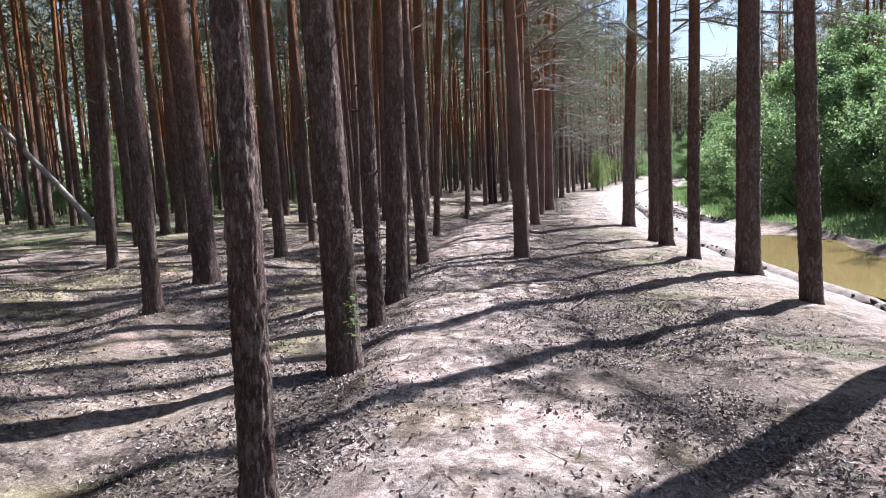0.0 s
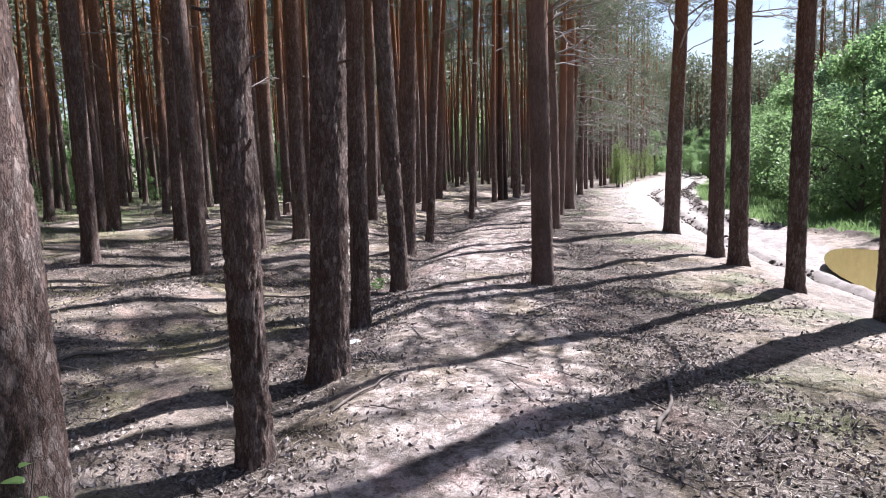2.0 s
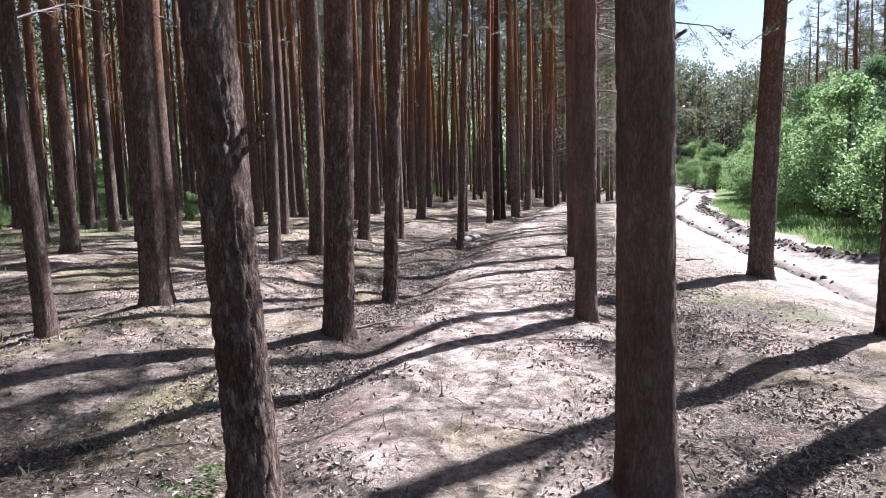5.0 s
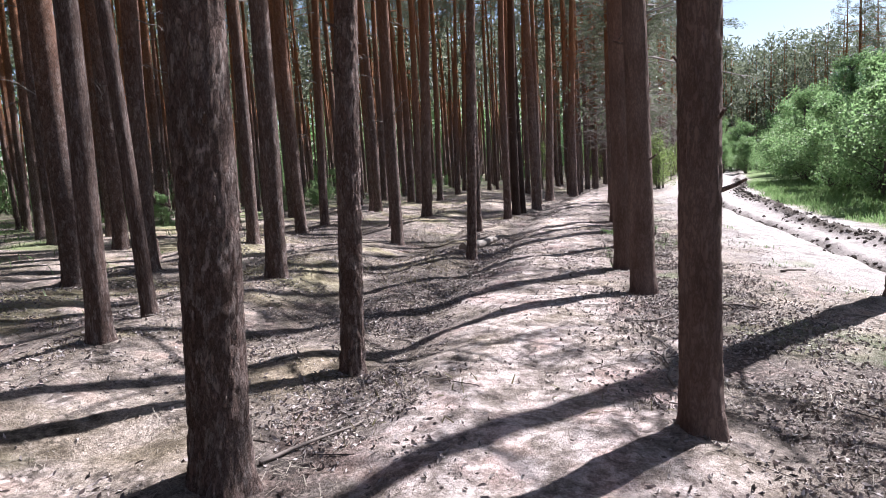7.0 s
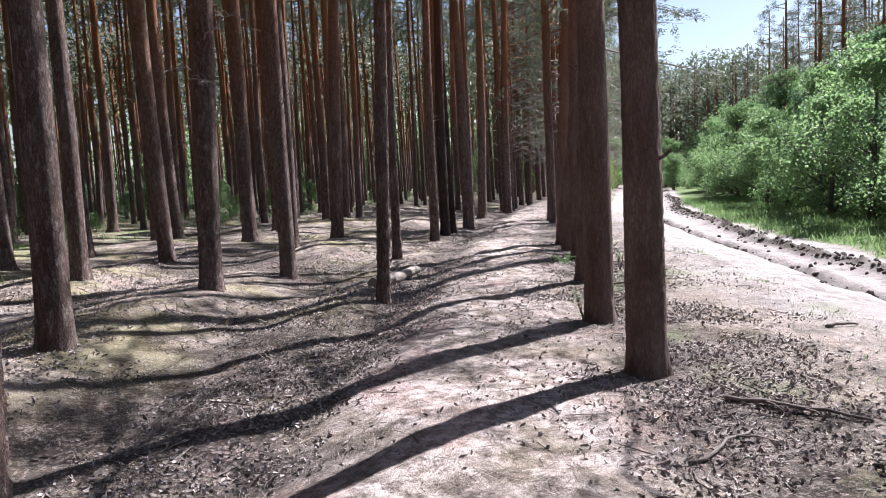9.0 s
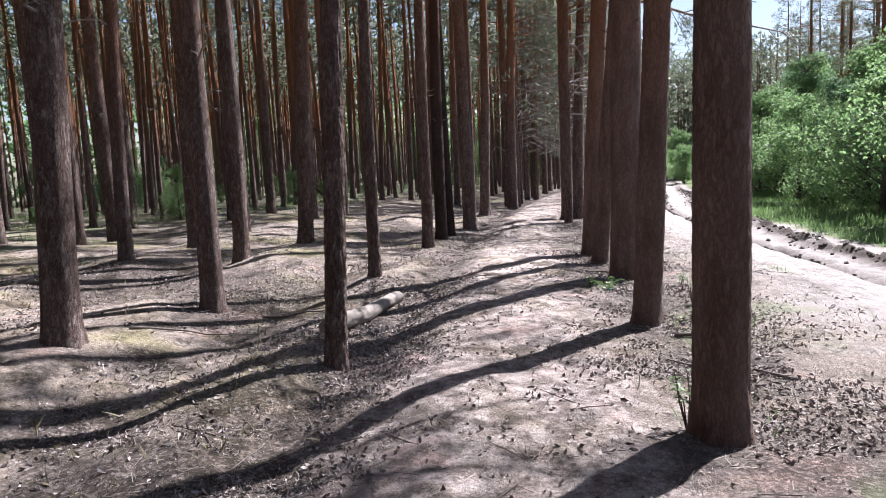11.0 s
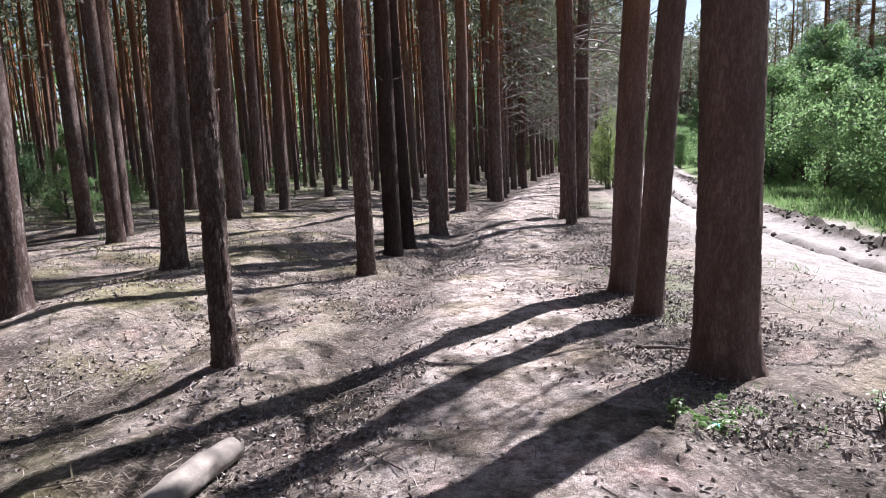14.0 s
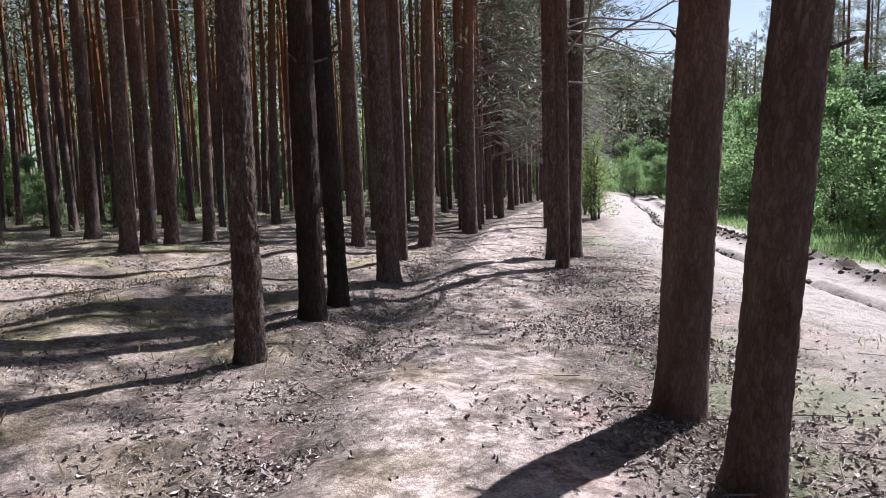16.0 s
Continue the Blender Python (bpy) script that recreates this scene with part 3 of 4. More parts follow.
for k in range(0, 22):
    # rows begin behind the walk's start: unseen trees added to block sky light
    y = -46 + rng.uniform(0, 2)
    while y < 105:
        y += rng.uniform(1.5, 2.7)
        x = float(bend(y)) - 1.1 - 2.6 * k + rng.gauss(0, 0.22)
        if (k == 0 and y < 46) or (k == 1 and y < 44 and y > 6) or (k == 0 and -3 < y < 4):
            continue
        if any((x - a) ** 2 + (y - b) ** 2 < 1.4 for a, b in standing) or rng.random() < 0.1 or (8 < y < 23 and -0.74 < x / y < -0.53):
            continue
        d = rng.uniform(0.17, 0.3)
        if k < 9 and -7 < y < 62 and count < 215:
            pine(x, y, d, "slender planted pine deep in the wood", "planted pines", False, (rng.gauss(0, 1.0), rng.gauss(0.8, 1.2)), k == 0, 100 + count)
            count += 1
        else:
            z = gz(x, y)
            tall = rng.uniform(15, 18)
            lx, ly = rng.gauss(0, 0.25), rng.gauss(0, 0.25)
            FAR.tube([(x, y, z - 0.2), (x + lx * 0.3, y + ly * 0.3, z + tall * 0.4), (x + lx, y + ly, z + tall)], [d / 2, d * 0.42, 0.03], 6, 0)
            for c in range(26):
                at = Vector((x + lx, y + ly, z + tall * rng.uniform(0.55, 1.0))) + Vector((rng.gauss(0, 0.7), rng.gauss(0, 0.7), 0))
                for q in range(5):
                    FAR.leaf(at + ball(rng) * 0.4, ball(rng), rng.uniform(0.4, 0.75), rng.uniform(0.14, 0.22), rng, 1)
# right-hand row beyond the last measured trees, and woods past the road's end
for y in np.arange(47, 120, 2.6):
    for off in (1.7, -1.1):
        x = float(bend(y)) + off + rng.gauss(0, 0.2)
        z = gz(x, y)
        FAR.tube([(x, y, z - 0.2), (x, y, z + 7), (x, y, z + 17)], [0.14, 0.12, 0.03], 6, 0)
        for c in range(26):
            t, up, reach = rng.gauss(-0.5, 1.0), rng.uniform(2.2, 9), rng.uniform(1.2, 2.8)
            root = Vector((x, y, z + up))
            out = Vector((math.cos(t) * reach, math.sin(t) * reach, 0))
            FAR.tube([root, root + out * 0.55 + Vector((0, 0, 0.12 * reach)), root + out + Vector((0, 0, -0.12 * reach))], [0.022, 0.014, 0.005], 4, 2)
        for c in range(80):
            up = rng.uniform(0, 1)
            at = Vector((x, y, z + 3.6 + 14 * up)) + Vector((rng.gauss(0.5, 1.5 - 0.9 * up), rng.gauss(0, 1.4 - 0.9 * up), 0))
            for q in range(6):
                FAR.leaf(at + ball(rng) * 0.4, ball(rng), rng.uniform(0.25, 0.45), rng.uniform(0.05, 0.09), rng, 1)
for i in range(150):
    y = rng.uniform(100, 135)
    x = float(bend(y)) + rng.uniform(-8, 26)
    z = gz(x, y)
    FAR.tube([(x, y, z - 0.2), (x, y, z + 7), (x, y, z + 16)], [0.15, 0.13, 0.03], 6, 0)
    for c in range(70):
        at = Vector((x, y, z + rng.uniform(4.5, 17))) + Vector((rng.gauss(0, 1.1), rng.gauss(0, 1.1), 0))
        for q in range(4):
            FAR.leaf(at + ball(rng) * 0.5, ball(rng), rng.uniform(0.5, 0.9), rng.uniform(0.14, 0.25), rng, 1)
tagged(new("far_pines", FAR.mesh("far_pines", [BARK, NEEDLE, DEAD_WOOD])), "dense far rows of pine trunks and dark crowns, with unseen ones behind the start", "trees", kind="stuff")


# ---- broadleaf trees and bushes across the road ----
def broadleaf_meshes(seed, tall, spread, leaves, size, low=0.05):
    r = random.Random(seed)
    wood, leafage = Pile(), Pile()
    wood.tube([(0, 0, -0.3), (0.1, 0.05, tall * 0.35), (0.05, -0.1, tall * 0.8)], [0.05 + tall * 0.012, 0.03 + tall * 0.008, 0.02], 7)
    tips = []
    for i in range(int(16 + tall * 3)):
        z = tall * r.uniform(low + 0.05, 0.95)
        t = r.uniform(0, 6.28)
        k = (z / tall)
        reach = spread * (0.55 + 0.9 * math.sin(min(1, k * 1.15 + 0.15) * math.pi) ** 0.8) * r.uniform(0.4, 1.0) * 0.75
        root = Vector((0.05, 0, max(0.05, z - reach * 0.5)))
        tip = Vector((math.cos(t) * reach, math.sin(t) * reach, z + r.uniform(-0.1, 0.3)))
        knee = root.lerp(tip, 0.5) + Vector((0, 0, 0.12 * reach))
        wood.tube([root, knee, tip], [0.03, 0.018, 0.006], 4)
        tips += [(knee, tip, 0.2 + reach * 0.22)] * 2
    for i in range(leaves // 14):
        knee, tip, rad = r.choice(tips)
        at = knee.lerp(tip, r.uniform(0.1, 1.15)) + ball(r) * rad
        for k in range(14):
            way = ball(r) + Vector((0, 0, -0.25))
            leafage.leaf(at + ball(r) * 0.3, way, size * r.uniform(0.7, 1.25), size * r.uniform(0.5, 0.75), r)
    return wood.mesh("trunk", [BROAD_BARK]), leafage


YOUNG = make_leaf("young_leaves", (0.121, 0.187, 0.05), (0.253, 0.314, 0.121), 0.6, 0.4)
KINDS = []
for i, (tall, spread, n, size) in enumerate([(5.5, 2.2, 7000, 0.13), (7.5, 2.8, 9000, 0.14), (4.0, 1.9, 5200, 0.12), (9.5, 3.2, 10000, 0.16)]):
    w, l = broadleaf_meshes(300 + i, tall, spread, n, size)
    KINDS.append((w, l.mesh("crown", [LEAF]), l.mesh("crown", [SHADE_TONED_LEAF])))


w, l = broadleaf_meshes(340, 3.2, 0.85, 1500, 0.1, 0.15)
KINDS.append((w, l.mesh("crown", [YOUNG]), l.mesh("crown", [LEAF])))


def broadleaf(x, y, kind, scale, turn, shade_toned=False, name="broadleaf_tree", label="", group=""):
    thing = new(name)
    thing.matrix_world = pose(x, y, gz(x, y) - 0.05, 0, 0, turn) @ Matrix.Diagonal((scale, scale, scale, 1))
    w, l, d = KINDS[kind]
    part("trunk", w, thing)
    # the darker crown carries its shade in the leaf colour
    part("crown", d if shade_toned else l, thing, "dense fresh green leaves")
    return tagged(thing, label, "bush" if "bush" in name else "tree", group)


# the first trees stand unseen behind the start, added to cut sky light
for y in np.arange(-33, 112, 3.0):
    for row, (off, kinds, s) in enumerate([(13.3, (0, 2), (0.95, 1.35)), (16.5, (1, 0), (0.9, 1.2)), (20.5, (3, 1), (0.9, 1.15))]):
        yy = y + rng.uniform(-1, 1)
        o = off + rng.uniform(-0.8, 0.8) + (2.2 if yy < 28 else 0)
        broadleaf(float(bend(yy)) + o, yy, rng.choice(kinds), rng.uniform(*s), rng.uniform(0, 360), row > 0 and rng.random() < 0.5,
                  "broadleaf_tree", "dense leafy green tree across the muddy road", "trees across the road")
# dark conifers behind them
for i in range(26):
    y = 2 + i * 4.2
    pine(float(bend(y)) + 25 + rng.uniform(-2, 2), y, 0.3, "dark pine behind the leafy trees", "pines across the road", False, (0, 0), True, 500 + i)
for i in range(12):
    y = 24 + i * 4.6
    pine(float(bend(y)) + 20.5 + rng.uniform(-1.2, 1.2), y, 0.3, "tall pine rising above the leafy trees", "pines across the road", False, (0, -1), True, 540 + i)
for i in range(16):
    y = 38 + i * 4.4
    pine(float(bend(y)) + rng.uniform(17, 26), y, 0.32, "tall pine rising above the leafy trees", "pines across the road", False, (0, 0), True, 570 + i)
# saplings and undergrowth
for i in range(12):
    y = rng.uniform(50, 90)
    off = rng.choice([-2.3, 2.6, 3.0, -0.2 - 2.6 * 2]) + rng.uniform(-0.5, 0.5)
    broadleaf(float(bend(y)) + off, y, 4, rng.uniform(0.5, 0.95), rng.uniform(0, 360), False, "leafy_bush", "bright green young bush between the pine rows", "saplings")
for i in range(46):
    y = rng.uniform(10, 80)
    off = -rng.uniform(22, 40)
    broadleaf(float(bend(y)) + off, y, rng.choice([2, 0]), rng.uniform(0.35, 0.9), rng.uniform(0, 360), rng.random() < 0.4, "leafy_bush", "green undergrowth bush deep among the pines", "undergrowth")
for i in range(26):
    y = rng.uniform(28, 76)
    broadleaf(float(bend(y)) - rng.uniform(11, 22), y, rng.choice([2, 0]), rng.uniform(0.16, 0.36), rng.uniform(0, 360), False, "leafy_bush", "small green bush low among the pines", "undergrowth")
for i in range(40):
    a = i / 40
    y = 108 + rng.uniform(0, 25)
    off = -50 + 75 * a
    broadleaf(float(bend(y)) + off, y, rng.choice([1, 3, 0]), rng.uniform(0.8, 1.4), rng.uniform(0, 360), rng.random() < 0.5, "broadleaf_tree", "leafy tree closing off the far end of the wood", "far trees")

for i in range(14):
    y = rng.uniform(82, 100)
    broadleaf(float(bend(y)) + rng.uniform(2.2, 9), y, rng.choice([0, 2]), rng.uniform(0.7, 1.2), rng.uniform(0, 360), False, "broadleaf_tree", "light green young tree at the road's far end", "far trees")

# leafy wall of the wood's far side
WALL = Pile()
for i in range(7600):
    if i % 2:
        y = rng.uniform(-30, 130)
        x = float(bend(y)) - rng.uniform(56, 66)
    else:
        y = rng.uniform(118, 134)
        x = float(bend(y)) - rng.uniform(-6, 66)
    tall = 19 * (0.75 + 0.5 * float(value_noise(x * 0.12, y * 0.12, 9)))
    at = Vector((x, y, gz(x, y) + tall * rng.random() ** 1.3))
    for q in range(7):
        WALL.leaf(at + ball(rng) * 1.1, ball(rng) + Vector((0, 0, -0.2)), rng.uniform(0.45, 0.9), rng.uniform(0.3, 0.6), rng)
tagged(new("far_foliage", WALL.mesh("far_foliage", [LEAF])), "far green foliage behind the pine plantation", "foliage", kind="stuff")

# ---- puddle ----
pu = Pile()
ring = []
for i in range(48):
    t = 2 * math.pi * i / 48
    y = 13.2 + 6.8 * math.sin(t)
    off = 8.5 + 1.7 * math.cos(t) * (1 + 0.12 * math.sin(3 * t))
    ring.append(Vector((float(bend(y)) + off, y, -1.2)))
pu.face(ring)
tagged(new("puddle", pu.mesh("puddle", [WATER])), "yellow-brown muddy puddle on the forest road", "water", kind="structure")


# ---- single plants and pieces of wood ----
def sprout(x, y, tall, stems, leaves, size, label, name="young_sprout", seed=0):
    """A young broadleaf plant: thin stems with leaves of their own shape."""
    r = random.Random(seed)
    z = gz(x, y)
    thing = new(name)
    thing.matrix_world = pose(x, y, z, 0, 0, r.uniform(0, 360))
    for s in range(stems):
        t = r.uniform(0, 6.28)
        tip = Vector((math.cos(t) * tall * 0.22, math.sin(t) * tall * 0.22, tall * r.uniform(0.75, 1.05)))
        mid = tip * 0.5 + Vector((r.uniform(-.03, .03), r.uniform(-.03, .03), 0.02))
        stem = Pile()
        stem.tube([Vector((0, 0, -0.03)), mid, tip], [0.005, 0.004, 0.002], 5)
        part("stem", stem.mesh("stem", [BROAD_BARK]), thing)
        for k in range(leaves):
            f = r.uniform(0.45, 1.0)
            at = mid.lerp(tip, (f - 0.5) * 2) if f > 0.5 else mid * (f * 2)
            a = r.uniform(0, 6.28)
            way = Vector((math.cos(a), math.sin(a), r.uniform(-0.15, 0.5))).normalized()
            side = way.cross(Vector((0, 0, 1))).normalized()
            up = side.cross(way)
            L = size * r.uniform(0.7, 1.2)
            W = L * 0.33
            prof = [(0.18, 0.0), (0.35, 0.8), (0.6, 1.0), (0.85, 0.55), (1.0, 0.0)]
            verts = [at]
            for q, w in prof:
                droop = -0.25 * q * q * L
                c = at + way * L * q + up * droop
                verts += [c + side * W * w + up * W * w * 0.25, c, c - side * W * w + up * W * w * 0.25]
            faces = [(0, 2, 1), (0, 3, 2)]
            for q in range(len(prof) - 1):
                i = 1 + 3 * q
                faces += [(i, i + 1, i + 4, i + 3), (i + 1, i + 2, i + 5, i + 4)]
            part("leaf", mesh_of("leaf", verts, faces, [SPROUT], None, True), thing)
    return tagged(thing, label, "plant")


sprout(-0.83, 5.45, 0.85, 3, 13, 0.062, "young sprout with pale green leaves beside a pine", "young_sprout", 3)
for i, (x, y, tall) in enumerate([(5.05, 27.45, .3), (4.72, 26.5, .35), (4.8, 26.0, .3), (3.93, 27.6, .2), (3.15, 23.3, .5)]):
    sprout(x, y, tall * 0.8, 5, 9, 0.042, "low green plant in leaf litter by the pines", "green_plant", 20 + i)


def fern(x, y, seed):
    r = random.Random(seed)
    thing = new("fern_tuft")
    thing.matrix_world = pose(x, y, gz(x, y))
    for k in range(7):
        pile = Pile()
        a = r.uniform(0, 6.28)
        out = Vector((math.cos(a), math.sin(a), 0))
        side = Vector((-out.y, out.x, 0))
        for j in range(9):
            f = (j + 1) / 9
            c = out * 0.26 * f + Vector((0, 0, 0.13 * math.sin(f * 2.4)))
            for s in (1, -1):
                pile.leaf(c, side * s + out * 0.4, 0.07 * (1.15 - f), 0.022, r)
        part("frond", pile.mesh("frond", [SPROUT]), thing)
    return tagged(thing, "small green fern tuft at the foot of a pine", "plant")


fern(-0.72, 12.95, 1)
fern(4.1, 27.5, 2)


def log(a, b, ra, rb):
    """A felled barkless trunk lying on the ground from a to b, with its sawn ends."""
    thing = new("fallen_log")
    A, B = Vector((*a, gz(*a) + ra * 0.75)), Vector((*b, gz(*b) + rb * 0.75))
    n, sides = 40, 28
    way = (B - A).normalized()
    s = way.cross(Vector((0, 0, 1))).normalized()
    u = s.cross(way)
    verts = []
    for i in range(n + 1):
        f = i / n
        rad = ra + (rb - ra) * f
        c = A.lerp(B, f) + s * 0.03 * math.sin(f * 5) + u * 0.012 * math.sin(f * 9)
        for k in range(sides):
            t = 2 * math.pi * k / sides
            q = rad * (1 + 0.16 * noise.noise(Vector((math.cos(t) * 2, math.sin(t) * 2, f * 9))) + 0.025 * noise.noise(Vector((math.cos(t) * 8, math.sin(t) * 8, f * 6))))
            verts.append(c + q * (math.cos(t) * s + math.sin(t) * u) - A)
    for i, v in enumerate(verts):
        verts[i] = v + (v - (B - A) * (i // sides / n)).normalized() * 0.012 * noise.noise(v * 14)
    faces = grid_faces(sides, n + 1, True)
    thing.location = A
    part("stem", mesh_of("stem", verts, faces, [LOG_WOOD], None, True), thing)
    for ring, c, d in ((0, A, -way), (n * sides, B, way)):
        v = [p for p in verts[ring:ring + sides]]
        centre = sum(v, Vector()) / sides
        cap = [p + d * 0.002 for p in v] + [centre + d * 0.012]
        part("sawn_end", mesh_of("sawn_end", cap, [(k, (k + 1) % sides, sides) for k in range(sides)], [LOG_WOOD]), thing, "pale sawn wood end")
    return tagged(thing, "pale barkless fallen log lying in the furrow", "log")


log((0.84, 25.95), (1.58, 27.75), 0.088, 0.07)


def leaning_pole(foot, top, r0, r1):
    F = Vector((*foot, gz(*foot) - 0.05))
    T = Vector(top)
    pile = Pile()
    pts = [F.lerp(T, f) + Vector((0.05 * math.sin(f * 7), 0, 0.06 * math.sin(f * 3))) for f in np.linspace(0, 1, 16)]
    pile.tube([p - F for p in pts], [r0 + (r1 - r0) * f for f in np.linspace(0, 1, 16)], 12)
    ob = new("leaning_birch_trunk", pile.mesh("leaning_birch_trunk", [BIRCH], True))
    ob.location = F
    return tagged(ob, "dead white birch trunk leaning across the pines", "tree trunk")


leaning_pole((-12.4, 23.6), (-17.9, 24.6, 6.2), 0.12, 0.07)

# old stump
stump = new("tree_stump")
stump.matrix_world = pose(-4.98, 25.2, gz(-4.98, 25.2) - 0.03)
sv = []
for j, (zz, rr) in enumerate([(-0.1, 0.2), (0.02, 0.17), (0.12, 0.135), (0.3, 0.125), (0.4, 0.12), (0.41, 0.0)]):
    for k in range(20):
        t = 2 * math.pi * k / 20
        q = rr * (1 + 0.09 * math.sin(3 * t + 1) + 0.04 * math.sin(7 * t))
        sv.append((q * math.cos(t), q * math.sin(t), zz + (0.03 * math.cos(t) if j > 3 else 0)))
part("stump_wood", mesh_of("stump_wood", sv, grid_faces(20, 6, True), [BARK], None, False), stump)
tagged(stump, "old dark stump among the pines", "stump")


FALLEN = make_plain("weathered_branch", (0.06, 0.048, 0.042), (0.204, 0.168, 0.15), 40, 0.9, (1, 1, 1))


def fallen_branch(a, b, thick, seed, forks=2):
    r = random.Random(seed)
    A, B = Vector((*a, gz(*a) + thick)), Vector((*b, gz(*b) + thick))
    pile = Pile()
    side = (B - A).cross(Vector((0, 0, 1))).normalized()
    pts = []
    for f in np.linspace(0, 1, 8):
        p = A.lerp(B, f) + side * r.uniform(-.03, .03) * (B - A).length
        p.z = gz(p.x, p.y) + thick * 0.8 + 0.015 * math.sin(f * 3.1)
        pts.append(p - A)
    pile.tube(pts, [thick * (1 - 0.5 * i / 7) for i in range(8)], 7)
    for k in range(forks):
        p = pts[r.randint(2, 5)]
        q = p + (B - A) * r.uniform(0.15, 0.3) + side * r.choice([-1, 1]) * r.uniform(0.1, 0.25) * (B - A).length
        w = q + A
        q.z = gz(w.x, w.y) + thick * 0.5 - A.z
        pile.tube([p, (p + q) / 2 + Vector((0, 0, 0.02)), q], [thick * 0.5, thick * 0.4, thick * 0.2], 5)
    ob = new("fallen_branch", pile.mesh("fallen_branch", [FALLEN], True))
    ob.location = A
    return tagged(ob, "dry grey fallen branch lying on the litter", "branch", "fallen branches")


for i, (a, b, t, f) in enumerate([((1.55, 7.8), (2.0, 8.9), .016, 1), ((-.4, 16.6), (0.1, 17.2), .014, 1), ((4.32, 29.05), (4.75, 28.98), .018, 0), ((3.99, 25.33), (4.5, 25.2), .02, 1),
                                 ((2.2, 17.6), (2.55, 18.9), .012, 2), ((-3.2, 8.6), (-2.4, 9.6), .02, 2), ((1.1, 10.9), (1.7, 11.8), .012, 1),
                                 ((3.3, 20.6), (3.9, 20.0), .018, 2), ((2.6, 19.6), (3.2, 20.1), .012, 2), ((0.0, 27.2), (0.9, 26.9), .014, 2), ((-1.0, 26.0), (0.1, 26.4), .012, 1),
                                 ((-.5, 8.1), (-.1, 8.9), .012, 1), ((5.3, 22.4), (5.7, 22.5), .02, 0), ((-2.4, 12.2), (-1.3, 12.0), .016, 1), ((4.2, 23.9), (3.6, 24.6), .012, 1)]):
    fallen_branch(a, b, t, 700 + i, f)

# named young trees at the far end of the rows
for x, y, k, s in [(11.4, 63.5, 4, .9), (12.4, 51.3, 4, 1.0), (17.1, 63.8, 4, .8), (13.2, 54.5, 4, .8), (12.9, 52.2, 4, .7)]:
    broadleaf(x, y, k, s, 40 * s, False, "leafy_bush", "bright green young bush between the pine rows", "saplings")


# ---- loose litter: dead leaves, twigs, cones, clods and grass ----
def spots(n, off_a, off_b, y_a, y_b, seed, chance):
    g = np.random.default_rng(seed)
    off = g.uniform(off_a, off_b, n)
    y = g.uniform(y_a, y_b, n)
    x = off + bend(y)
    keep = g.random(n) < chance(off, x, y)
    off, x, y = off[keep], x[keep], y[keep]
    return off, x, y, height(x, y), g


def scatter(name, shape, spot, size_a, size_b, flat, mats, label, category):
    """Many copies of a small shape, each turned, tilted and sized at random, in one mesh."""
    off, x, y, z, g = spot
    v0, f0 = np.array(shape[0], float), shape[1]
    n = len(x)
    s = g.uniform(size_a, size_b, n)[:, None, None]
    a, tx, ty = g.uniform(0, 6.28, n), g.normal(0, flat, n), g.normal(0, flat, n)
    ca, sa = np.cos(a), np.sin(a)
    one, zero = np.ones(n), np.zeros(n)
    Rz = np.stack([np.stack([ca, -sa, zero], -1), np.stack([sa, ca, zero], -1), np.stack([zero, zero, one], -1)], 1)
    Rx = np.stack([np.stack([one, zero, zero], -1), np.stack([zero, np.cos(tx), -np.sin(tx)], -1), np.stack([zero, np.sin(tx), np.cos(tx)], -1)], 1)
    Ry = np.stack([np.stack([np.cos(ty), zero, np.sin(ty)], -1), np.stack([zero, one, zero], -1), np.stack([-np.sin(ty), zero, np.cos(ty)], -1)], 1)
    R = Rz @ Rx @ Ry
    stretch = g.uniform(0.7, 1.35, (n, 1, 3))
    v = (v0[None] * stretch * s) @ R.transpose(0, 2, 1) + np.stack([x, y, z + 0.004], -1)[:, None, :]
    k = len(v0)
    faces = [tuple(i + k * j for i in f) for j in range(n) for f in f0]
    return tagged(new(name, mesh_of(name, v.reshape(-1, 3), faces, mats)), label, category, kind="stuff")


def litter_share(off, x, y):
    clump = np.clip(0.35 + 1.6 * value_noise(x * 1.6, y * 1.6, 21) + 0.8 * value_noise(x * 5, y * 5, 22), 0.03, 1)
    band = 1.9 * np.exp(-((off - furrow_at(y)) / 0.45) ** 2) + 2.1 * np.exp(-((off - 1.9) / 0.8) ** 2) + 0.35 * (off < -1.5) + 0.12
    band = 1.7 * band * (1 - 0.9 * smooth(3.6, 4.6, off))
    near_far = np.clip(1.25 - y / 48, 0.25, 1)
    return np.clip(clump * band * near_far, 0, 1)


LEAF_SHAPE = ([(-1, .06, .4), (-.3, .36, .4), (.5, .26, .1), (1, -.05, .55), (.4, -.32, .4), (-.4, -.26, .02), (0.05, 0, -0.02)], [(0, 6, 1), (1, 6, 2), (2, 6, 3), (3, 6, 4), (4, 6, 5), (5, 6, 0)])
scatter("dead_leaves", LEAF_SHAPE, spots(420000, -7, 4.6, -1.5, 44, 1, litter_share), 0.009, 0.03, 0.9, [LITTER], "curled dead brown leaves strewn over the forest floor", "leaf litter")
TWIG_SHAPE = ([(-1, .02, .0), (-1, -.02, .0), (-1, 0, .035), (0.1, .045, .02), (0.1, .008, .02), (0.1, .026, .05), (1, 0, .01), (1, -.02, .01), (1, -.01, .03)],
              [(0, 1, 4, 3), (1, 2, 5, 4), (2, 0, 3, 5), (3, 4, 7, 6), (4, 5, 8, 7), (5, 3, 6, 8)])
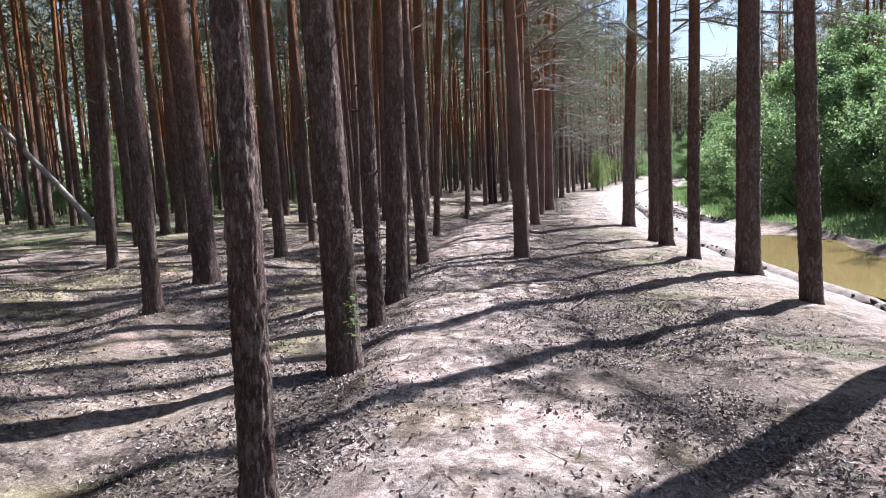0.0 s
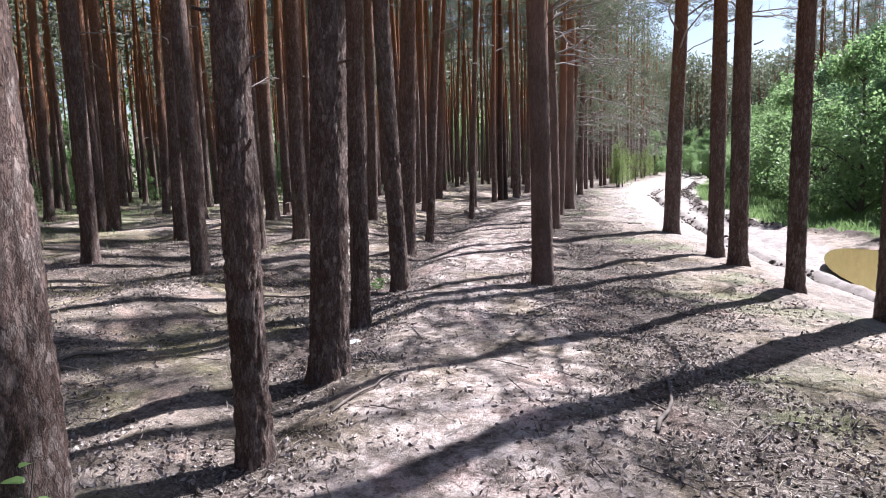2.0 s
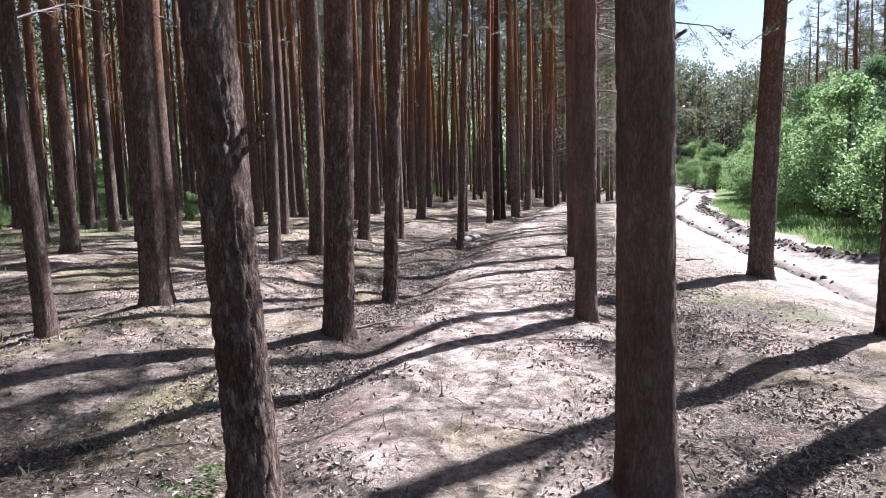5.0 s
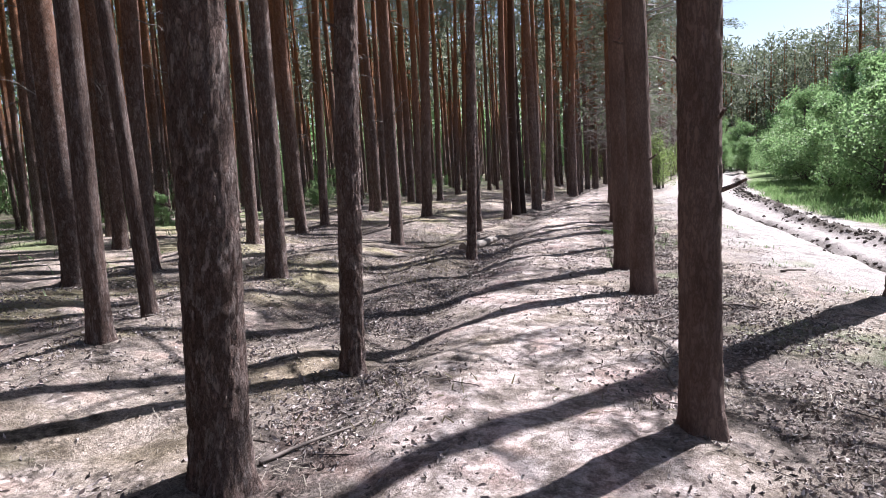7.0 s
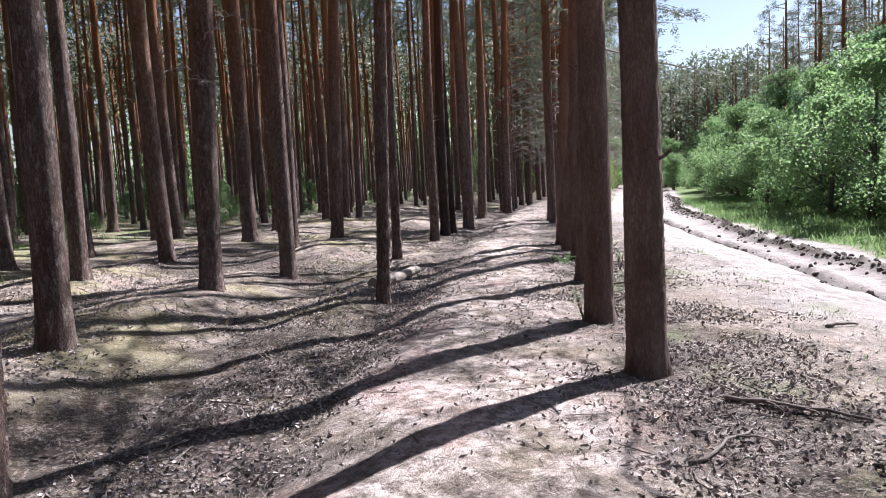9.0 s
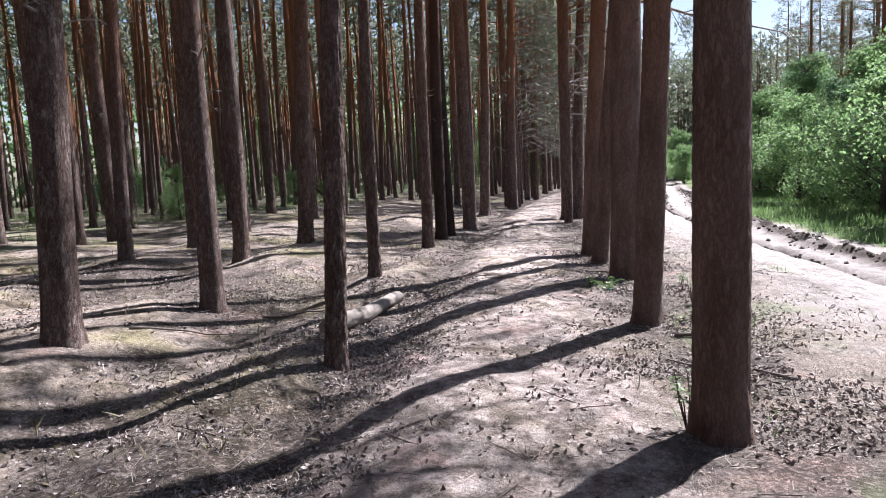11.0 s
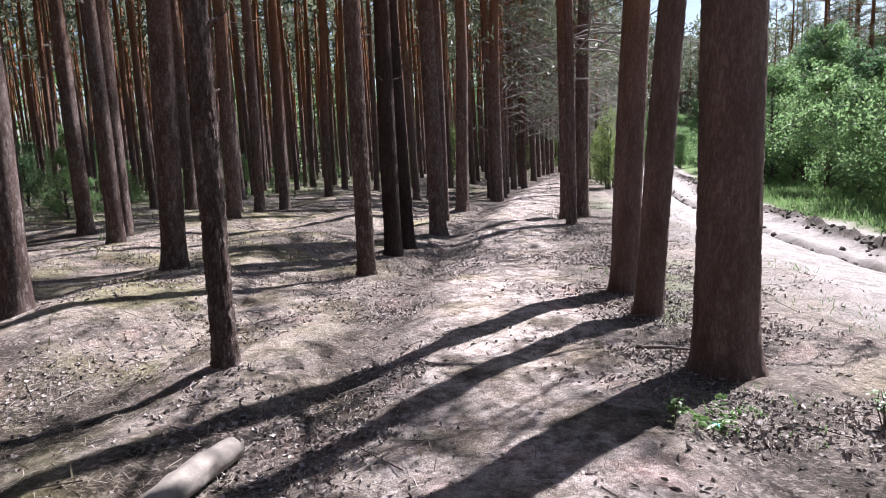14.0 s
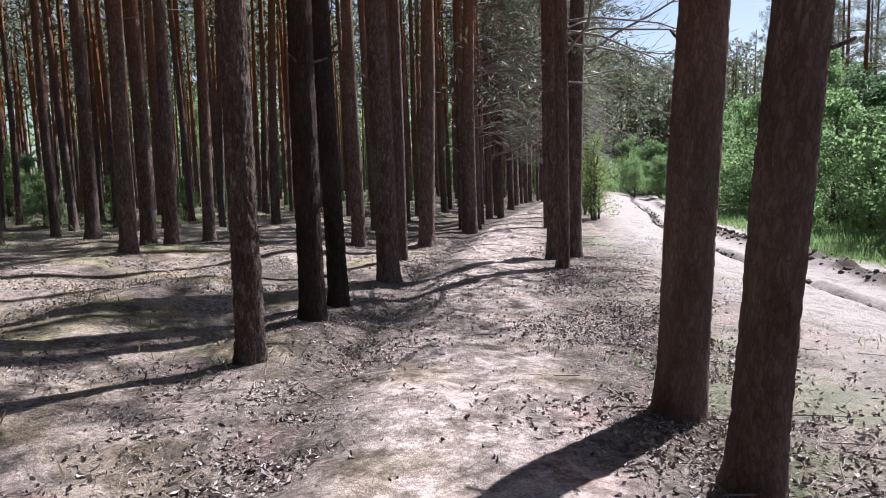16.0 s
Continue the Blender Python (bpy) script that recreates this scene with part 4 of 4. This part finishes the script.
scatter("dry_twigs", TWIG_SHAPE, spots(9000, -7, 4.4, -1.5, 42, 2, litter_share), 0.04, 0.2, 0.12, [TWIG], "dry broken twigs scattered over the litter", "twigs")
NEEDLE_SHAPE = ([(-1, .04, 0), (-1, -.04, 0), (1, -.03, .12), (1, .03, .12)], [(0, 1, 2, 3)])
scatter("needle_straw", NEEDLE_SHAPE, spots(420000, -6, 4.4, -1, 42, 3, lambda o, x, y: np.clip(1.2 - y / 60, 0.3, 1) * np.clip(0.3 + 1.2 * value_noise(x * 2, y * 2, 31) + 0.5 * litter_share(o, x, y), 0, 1)), 0.02, 0.05, 0.35, [make_island("straw", (0.1, 0.07, 0.05), (0.34, 0.3, 0.25))],
        "pale dry pine needles over the ground", "needles")
cone_v, cone_f = [], []
for j, (zz, rr) in enumerate([(-1, .12), (-.6, .62), (-.1, .72), (.45, .5), (1, .1)]):
    for k in range(7):
        t = 2 * math.pi * (k + 0.5 * (j % 2)) / 7
        cone_v.append((zz, rr * math.cos(t) * (1.12 if k % 2 else 0.9), rr * math.sin(t) + 0.45))
cone_f = grid_faces(7, 5, True) + [tuple(range(6, -1, -1)), tuple(range(28, 35))]
scatter("pine_cones", (cone_v, cone_f), spots(420, -6, 4.4, -1, 40, 4, litter_share), 0.014, 0.024, 0.5, [CONE], "dark fallen pine cones on the litter", "pine cones")


def mud_share(off, x, y):
    return masks(off, x, y)[3]


lump = bmesh.new()
bmesh.ops.create_icosphere(lump, subdivisions=1, radius=1)
LUMP = ([tuple(v.co * (1 + 0.35 * noise.noise(v.co * 2))) for v in lump.verts], [tuple(v.index for v in f.verts) for f in lump.faces])
lump.free()
scatter("mud_clods", LUMP, spots(9000, 5.4, 9.4, 2, 70, 5, mud_share), 0.015, 0.07, 0.6, [MUD], "dark broken mud clods along the road edge", "mud")

BLADE = ([(-.06, 0, 0), (.06, 0, 0), (.05, .14, .5), (-.05, .14, .5), (0, .42, 1)], [(0, 1, 2, 3), (3, 2, 4)])
scatter("verge_grass", BLADE, spots(70000, 8.5, 16, 2, 62, 6, lambda o, x, y: masks(o, x, y)[4] * np.clip(0.65 + 1.2 * value_noise(x * 1.3, y * 1.3, 41), 0.1, 1)), 0.08, 0.26, 0.25, [GRASS],
        "fresh green grass along the road verge", "grass")
scatter("path_grass", BLADE, spots(16000, 1.2, 4.4, 18, 44, 7, lambda o, x, y: np.clip(2.2 * value_noise(x * 0.9, y * 0.9, 51) - 0.25, 0, 1)), 0.03, 0.075, 0.4, [GRASS], "thin green grass between path and road", "grass")
scatter("forest_grass", BLADE, spots(30000, -30, -5, 6, 62, 8, lambda o, x, y: np.clip(smooth(-5, -13, o) * (0.5 + 1.5 * value_noise(x * 0.5, y * 0.5, 61)), 0, 1)), 0.06, 0.17, 0.35, [GRASS], "sparse green grass deep among the pines", "grass")
scatter("dry_grass", BLADE, spots(26000, -7, 1.2, -1, 40, 9, lambda o, x, y: np.clip(2.4 * value_noise(x * 0.8, y * 0.8, 71) - 0.15, 0, 1) * (1 - 0.8 * smooth(-0.9, 0.2, o))), 0.03, 0.1, 0.55, [DRY_GRASS], "short yellowed moss and dry grass tufts", "grass")


def scrap(name, x, y, size, mat, seed, label):
    """A crumpled sheet lying on the litter."""
    n = 14
    v = []
    for j in range(n + 1):
        for i in range(n + 1):
            a, c = i / n - 0.5, j / n - 0.5
            q = Vector((a * 3.4 + seed, c * 3.4, seed))
            pull = 1 - 0.35 * abs(noise.noise(q * 0.8))
            v.append((a * size * pull, c * size * 0.7 * pull, size * (0.16 + 0.28 * abs(noise.noise(q * 1.3)) - 0.5 * (a * a + c * c) * 0.5)))
    ob = new(name, mesh_of(name, v, grid_faces(n + 1, n + 1), [mat]))
    ob.matrix_world = pose(x, y, gz(x, y) - 0.005, 0, 0, 40 * seed)
    thick = ob.modifiers.new("thickness", "SOLIDIFY")
    thick.thickness = 0.002
    return tagged(ob, label, "litter")


scrap("plastic_scrap", -0.64, 10.1, 0.13, make_plain("pale_plastic", (0.55, 0.62, 0.68), (0.75, 0.8, 0.84), 9, 0.35), 1, "crumpled pale blue-white plastic scrap on dead leaves")
scrap("plastic_scrap", 4.15, 27.55, 0.1, make_plain("turquoise_plastic", (0.1, 0.45, 0.45), (0.2, 0.6, 0.58), 9, 0.35), 2, "small turquoise plastic scrap lying in the grass")
